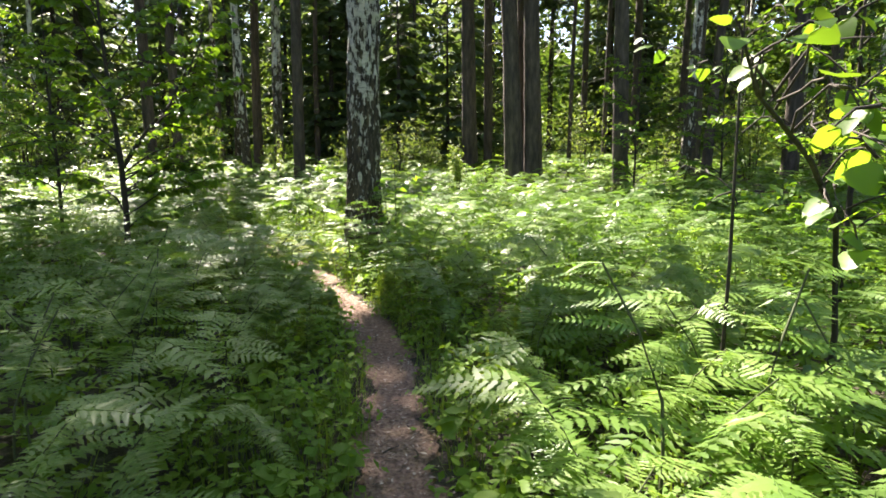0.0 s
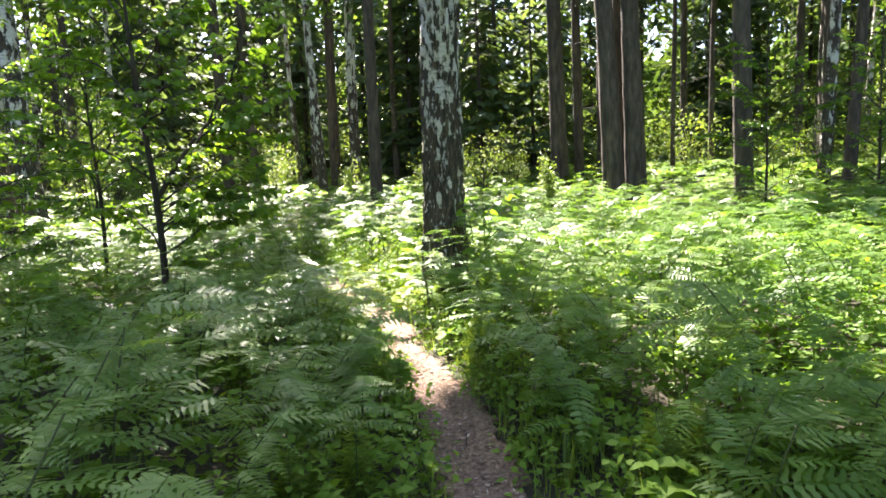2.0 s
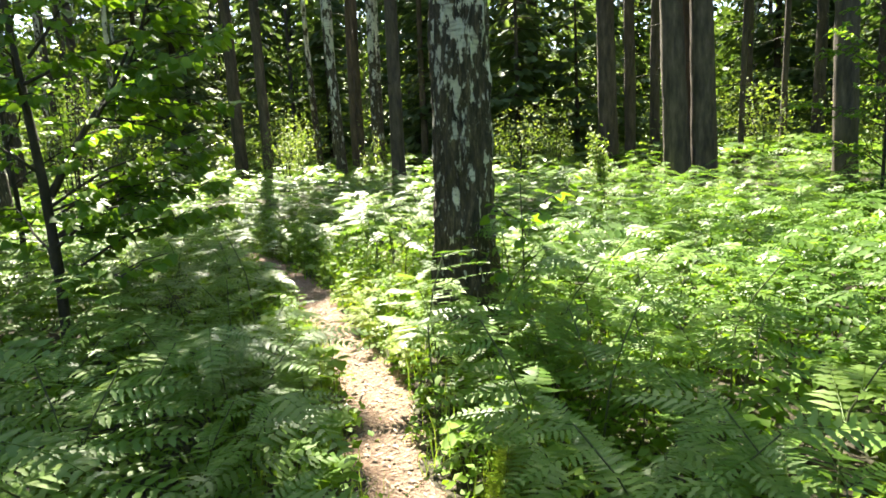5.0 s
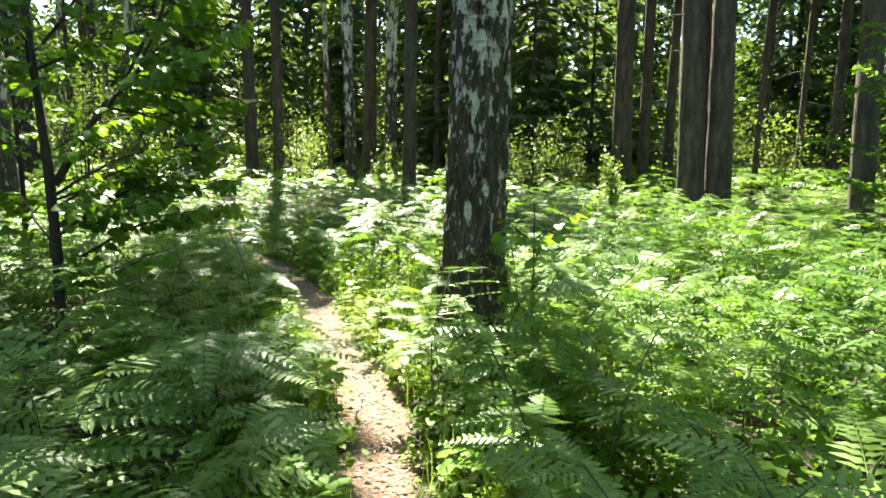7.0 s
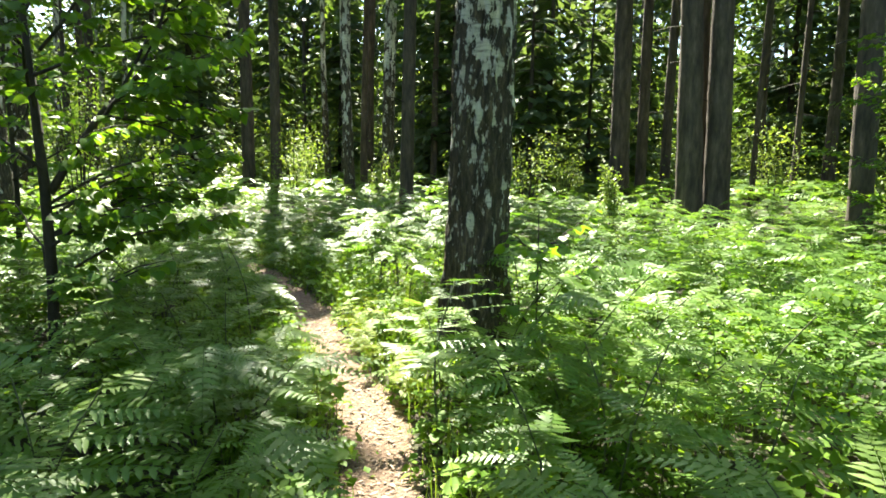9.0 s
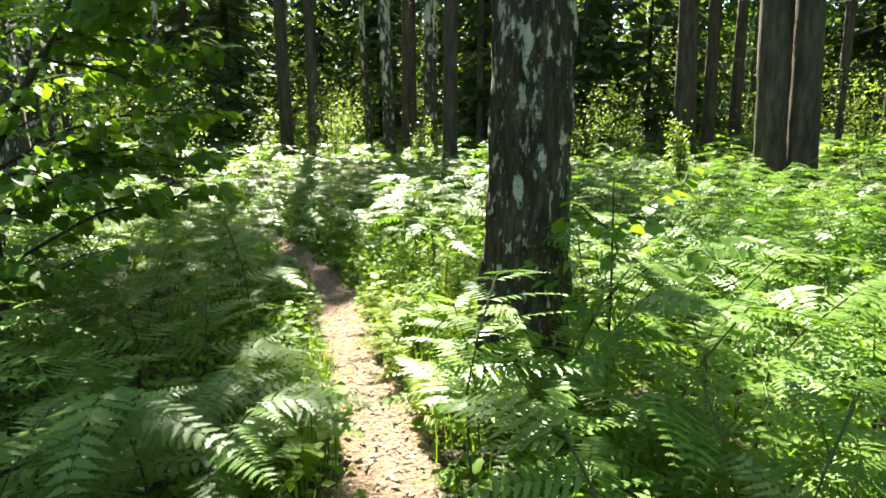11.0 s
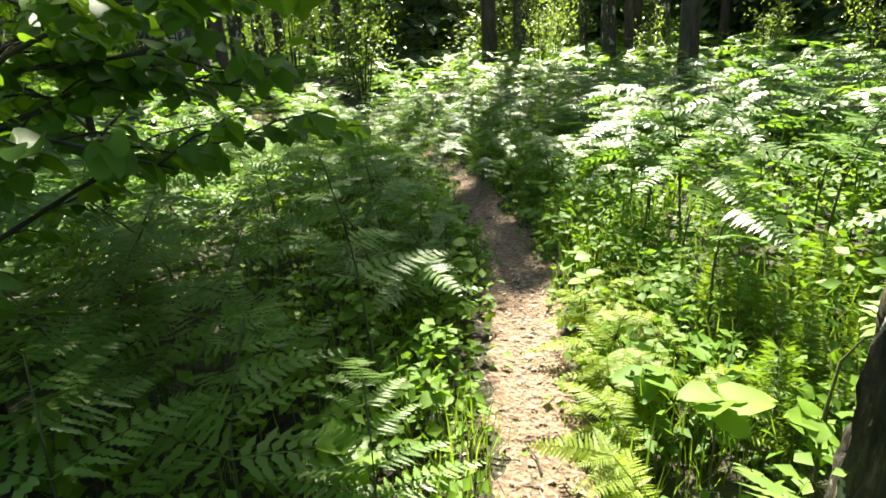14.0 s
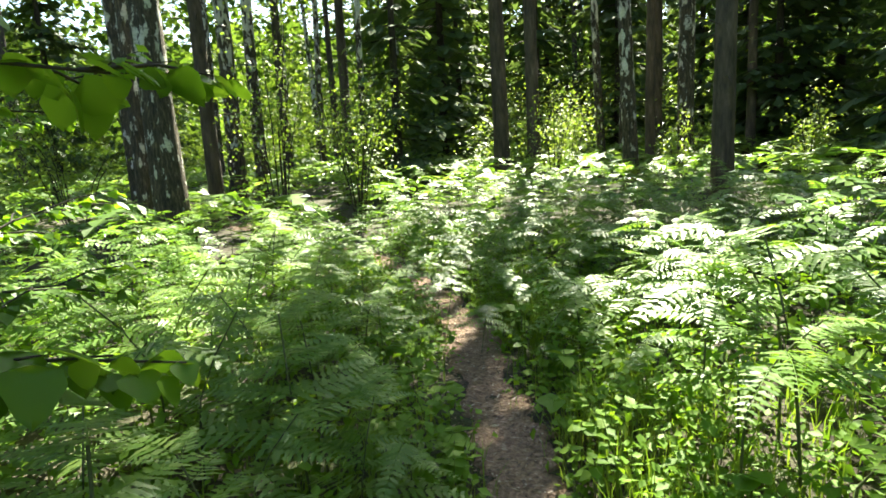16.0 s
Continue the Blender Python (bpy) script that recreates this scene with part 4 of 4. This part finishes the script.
v, f = joined([fern_joined(fx[rest], fy[rest], fh[rest], r.uniform(0.8, 1.2, rest.sum()), 2, 14), fern_joined(fx[wide], fy[wide], fh[wide], r.uniform(0.8, 1.2, wide.sum()), 1, 17)])
tagged(part("fern_field", mesh_from("fern_field", v, f, FERN, False)), "dense waist-high bracken covering the forest floor", "ferns", kind="stuff")
mx, my = jittered(-8.5, 7.5, 15.8, 19.8, 0.56, 18)
ok = free(mx, my, -1)
mx, my = mx[ok], my[ok]
mid = fern_joined(mx, my, r.uniform(0.6, 0.9, len(mx)), r.uniform(1.0, 1.4, len(mx)), 2, 19)
hx, hy = jittered(-30, 26, -6, 42, 0.78, 15)
out = ((hx < -9.4) | (hx > 9.9) | (hy > 15.8) | (hy < -2.4)) & free(hx, hy, 0.5) & ~((np.abs(hx + 0.5) < 7.9) & (np.abs(hy - 17.8) < 2))
hx, hy = hx[out], hy[out]
v, f = joined([mid, fern_joined(hx, hy, r.uniform(0.6, 0.95, len(hx)), r.uniform(1.15, 1.65, len(hx)), 1, 16)])
tagged(part("far_ferns", mesh_from("far_ferns", v, f, FERN, False)), "bracken spreading away under the trees", "ferns", kind="stuff")

# ---- grass, herbs and litter ----
BLADE = (np.array([(-0.012, 0, 0), (0.012, 0, 0), (0.01, 0.12, 0.5), (-0.01, 0.12, 0.5), (0.0, 0.38, 0.92)]), np.array([(0, 1, 2), (0, 2, 3), (3, 2, 4)]))
r = np.random.default_rng(21)
n = 40000
x, y = r.uniform(-7, 6, n), r.uniform(0, 15, n)
g = trail_gap(x, y)
w = np.where(g < 0.17, 0.03, np.exp(-np.abs(g - 0.3) * 1.6)) * np.clip(0.55 + 0.6 * np.sin(x * 2.1 + 0.7) * np.sin(y * 1.8), 0.12, 1) * np.where((y > 7.5) & (y < 13) & (x > np.interp(y, LINE[:, 1], LINE[:, 0])), 1.0, 0.45)
ok = (r.random(n) < w) & free(x, y, 0.12, 0.2)
x, y = x[ok], y[ok]
k = 7
x, y = np.repeat(x, k) + r.normal(0, 0.05, len(x) * k), np.repeat(y, k) + r.normal(0, 0.05, len(y) * k)
m = len(x)
v, f = scatter(BLADE, np.stack([x, y, ground_z(x, y) - 0.01], -1), turn_z(r.uniform(0, 6.28, m)) @ turn_x(r.normal(0, 0.2, m)), np.stack([r.uniform(0.15, 0.4, m)] * 3, -1) * np.clip(trail_gap(x, y)[:, None] * 3.5, 0.35, 1))
tagged(part("grass", mesh_from("grass", v, f, GRASS, False)), "loose green grass along the path's edges", "grass", kind="stuff")

HERB_LEAF = mesh_from("herb_leaf", *FINE_LEAF, HERB)
HERB_STEM = mesh_from("herb_stem", *tube([(0, 0, 0), (0.01, 0, 0.5), (0, 0, 1)], [0.012, 0.01, 0.006], 5), STEM)


def herb(x, y, height, leaves, size, seed, label="low herb with broad toothed green leaves"):
    ob = tagged(new("herb"), label, "herb", "low herbs beside the path")
    r = np.random.default_rng(seed)
    ob.matrix_basis = Matrix.Translation((x, y, float(ground_z(x, y)) - 0.01)) @ Matrix.Rotation(r.uniform(0, 6.28), 4, "Z")
    part("stem", HERB_STEM, ob, m=Matrix.Diagonal((0.3, 0.3, height, 1)))
    for i in range(leaves):
        a = i * 6.283 / leaves + r.normal(0, 0.2)
        s = size * r.uniform(0.8, 1.2)
        part("leaf", HERB_LEAF, ob, m=Matrix.Translation((0, 0, height * r.uniform(0.85, 1))) @ Euler((r.normal(0, 0.25), r.normal(0.1, 0.25), a)).to_matrix().to_4x4() @ Matrix.Diagonal((s, s, s, 1)))
    return ob


r = np.random.default_rng(22)
x, y = r.uniform(-5, 2.5, 4000), r.uniform(1.5, 13, 4000)
g = trail_gap(x, y)
ok = (g > 0.23) & (g < 0.85) & free(x, y, 0.23, 0.3)
x, y = x[ok], y[ok]
for i in range(290):
    herb(x[i], y[i], r.uniform(0.12, 0.34), int(r.integers(3, 6)), r.uniform(0.06, 0.12), 500 + i)
herb(-1.65, 8.73, 0.46, 6, 0.145, 499, "pale herb with a whorl of five large leaves")
n = 24000
x, y = r.uniform(-8, 7, n), r.uniform(-1, 16, n)
west = x < np.interp(y, LINE[:, 1], LINE[:, 0])
ok = free(x, y, 0.19, 0.25) & ~(west & (trail_gap(x, y) > 0.6) & (r.random(n) < 0.3))
x, y = x[ok], y[ok]
c = np.stack([x, y, ground_z(x, y) + r.uniform(0.1, 0.38, len(x))], -1)
close = trail_gap(x, y) < 1.3
v, f = leaf_cloud(c[~close], np.full(c[~close].shape, (0.06, 0.06, 0.03)), 5, 0.075, 23, PLAIN_LEAF, 0.15)
v2, f2 = leaf_cloud(c[close] * (1, 1, 0) + np.stack([0 * x[close], 0 * x[close], ground_z(x[close], y[close]) + 0.02 + r.uniform(0, 0.3, close.sum()) * np.clip((trail_gap(x, y)[close] - 0.17) * 4, 0, 1)], -1), np.full(c[close].shape, (0.06, 0.06, 0.05)), 13, 0.05, 24, PLAIN_LEAF, 0.2)
v, f = joined([(v, f), (v2, f2)])
tagged(part("ground_cover", mesh_from("ground_cover", v, f, HERB)), "low leafy ground cover under the ferns", "plants", kind="stuff")

n = 15000
k = r.integers(0, len(centre), n)
o = r.normal(0, 0.16, n)
x, y = centre[k, 0] + side[k, 0] * o, centre[k, 1] + side[k, 1] * o
z = ground_z(x, y) + 0.004
v, f = scatter(CHIP, np.stack([x, y, z], -1), turn_z(r.uniform(0, 6.28, n)) @ turn_y(r.normal(-0.05, 0.15, n)) @ turn_x(r.normal(0, 0.25, n)), np.stack([0.01 + 0.05 * r.random(n) ** 2, 0.008 + 0.03 * r.random(n) ** 2, r.uniform(0.01, 0.03, n)], -1))
tagged(part("leaf_litter", mesh_from("leaf_litter", v, f, LITTER, False)), "dry brown leaves and bark chips on the path", "leaf litter", kind="stuff")
for i in range(40):
    k = int(r.integers(60, len(centre) - 60))
    o = r.normal(0, 0.16)
    p = np.array([centre[k, 0] + side[k, 0] * o, centre[k, 1] + side[k, 1] * o])
    a, ln = r.uniform(0, 6.28), r.uniform(0.06, 0.2)
    q = p + np.array([math.cos(a), math.sin(a)]) * ln
    mid = (p + q) / 2 + r.normal(0, 0.01, 2)
    pts = [(*u, float(ground_z(*u)) + 0.004) for u in (p, mid, q)]
    tagged(part("twig", mesh_from("twig", *tube(pts, [0.005, 0.004, 0.002], 5), DARK_BARK)), "small dead twig lying on the path", "twig", "twigs on the path")

# the bracken nearest the trail, plant by plant
for i in order:
    fern_thing(fx[i], fy[i], rng.uniform(0, 6.28), fh[i], rng.uniform(0.85, 1.15) * min(1.0, 0.72 + 0.4 * (gap[i] - 0.4)), 1000 + int(i), FINE_FRONDS if gap[i] < 0.72 and fy[i] > 2 else NEAR_FRONDS, 0.45 if stand[i] else 0.0)
# taller plants that stand out: before the old birch, and on the banks
for x, y, yaw, height, size in [(-1.12, 7.6, 2.2, 0.75, 1.1), (-1.05, 7.2, 1.2, 0.95, 1.2), (-0.7, 7.7, -0.6, 0.9, 1.2), (-0.4, 7.3, 0.4, 0.9, 1.2), (-0.62, 8.2, -1.2, 0.95, 1.15), (-0.85, 8.05, 3.6, 0.7, 1.0), (-0.2, 6.7, 1.0, 0.85, 1.2), (-0.5, 6.3, 2.6, 0.85, 1.2), (-3.0, 8.85, 2.6, 0.95, 1.15), (-0.75, 7.9, 0.5, 0.9, 1.1), (-1.9, 9.9, 0.2, 0.95, 1.1), (-2.3, 11.0, 2.0, 1.05, 1.2),
                                (1.2, 2.7, 2.4, 0.85, 1.25), (1.6, 2.3, 1.9, 0.95, 1.3), (0.5, 1.95, 2.9, 0.78, 1.1), (0.75, 2.05, 2.2, 1.12, 1.1), (1.05, 2.1, 0.8, 1.12, 1.15), (0.8, 1.6, 4.4, 0.8, 1.1), (1.25, 1.75, 5.2, 0.85, 1.15), (1.1, 1.35, 3.6, 0.7, 1.1), (0.62, 1.5, 3.9, 0.6, 0.9),
                                (-1.3, 5.3, 0.2, 0.66, 1.05), (-1.55, 5.95, -0.5, 0.7, 1.1), (-1.8, 6.6, 0.4, 0.68, 1.05), (-2.15, 7.3, -0.3, 0.7, 1.1), (-2.0, 6.7, -1.0, 0.8, 1.15), (-1.53, 4.5, -0.8, 0.6, 1.1), (-0.1, 5.7, 2.9, 0.75, 1.15), (0.05, 5.1, 3.4, 0.7, 1.15), (-0.35, 6.0, 3.2, 0.65, 1.0),
                                 (-2.75, 7.5, 2.8, 0.75, 1.2), (-2.35, 6.8, 2.9, 0.7, 1.2), (-3.75, 9.9, 2.4, 0.85, 1.2)]:
    fern_thing(x, y, yaw, height, size, int(5000 + 100 * y), FINE_FRONDS)
# young yellow-green fronds and herbs at the sunny edge of the path
for x, y, yaw in [(-2.0, 9.05, 0.4), (-2.2, 9.4, 1.4), (-1.6, 8.15, 0.2), (-2.35, 9.75, 0.9), (-1.95, 9.5, 3.0), (-2.12, 9.2, 3.6), (-1.9, 8.75, 2.7), (-2.05, 9.3, 5.0), (-1.78, 8.55, 3.3), (-2.3, 9.55, 2.6), (-2.5, 10.0, 0.3), (-1.75, 9.1, 1.1), (-1.45, 7.85, 0.9)]:
    fern_thing(x, y, yaw, 0.3, 0.62, int(7000 + 100 * y), YOUNG_FRONDS, label="young yellow-green fern at the sunny edge of the path", group="young ferns at the path's edge")
HORSETAILS = [(1.04, 6.48, 6), (1.35, 6.25, 6), (-2.3, 5.8, 6), (-1.46, 9.49, 8), (-1.1, 4.2, 5), (-0.53, 6.55, 5), (-1.7, 9.96, 7), (-1.5, 10.6, 6), (0.5, 4.6, 4)]
# horsetails: thin stems with whorls of fine bright green needles
NEEDLE_SHAPE = (np.array([(0, -0.007, 0), (0, 0.007, 0), (0.6, 0.005, 0.18), (1.0, 0, 0.16)]), np.array([(0, 1, 2), (0, 2, 3)]))
HORSE = []
for q in range(3):
    r = np.random.default_rng(900 + q)
    places, turns, sizes = [], [], []
    for i in range(12):
        z = 0.12 + 0.075 * i
        for j in range(20):
            places.append((0, 0, z))
            turns.append((j * 0.314 + r.normal(0, 0.1), r.normal(-0.1, 0.15)))
            sizes.append(0.34 * (1 - 0.65 * i / 12) * r.uniform(0.8, 1.15))
    w = np.array(turns)
    HORSE.append(mesh_from("horsetail_needles", *scatter(NEEDLE_SHAPE, np.array(places), turn_z(w[:, 0]) @ turn_y(w[:, 1]), sizes), GRASS, False))
HORSE_STEM = mesh_from("horsetail_stem", *tube([(0, 0, -0.03), (0.01, 0, 0.5), (0, 0, 1.05)], [0.008, 0.006, 0.002], 5), STEM)
r = np.random.default_rng(911)
for cx, cy, count in HORSETAILS:
    for i in range(count):
        x, y = cx + r.normal(0, 0.14), cy + r.normal(0, 0.14)
        ob = tagged(new("horsetail"), "bright green wood horsetail with feathery whorls", "horsetail", "horsetails among the ferns")
        s = r.uniform(0.28, 0.46)
        ob.matrix_basis = Matrix.Translation((x, y, float(ground_z(x, y)))) @ Euler((r.normal(0, 0.1), r.normal(0, 0.1), r.uniform(0, 6))).to_matrix().to_4x4() @ Matrix.Diagonal((s, s, s, 1))
        part("stem", HORSE_STEM, ob)
        tagged(part("whorl", HORSE[int(r.integers(3))], ob), kind="stuff")
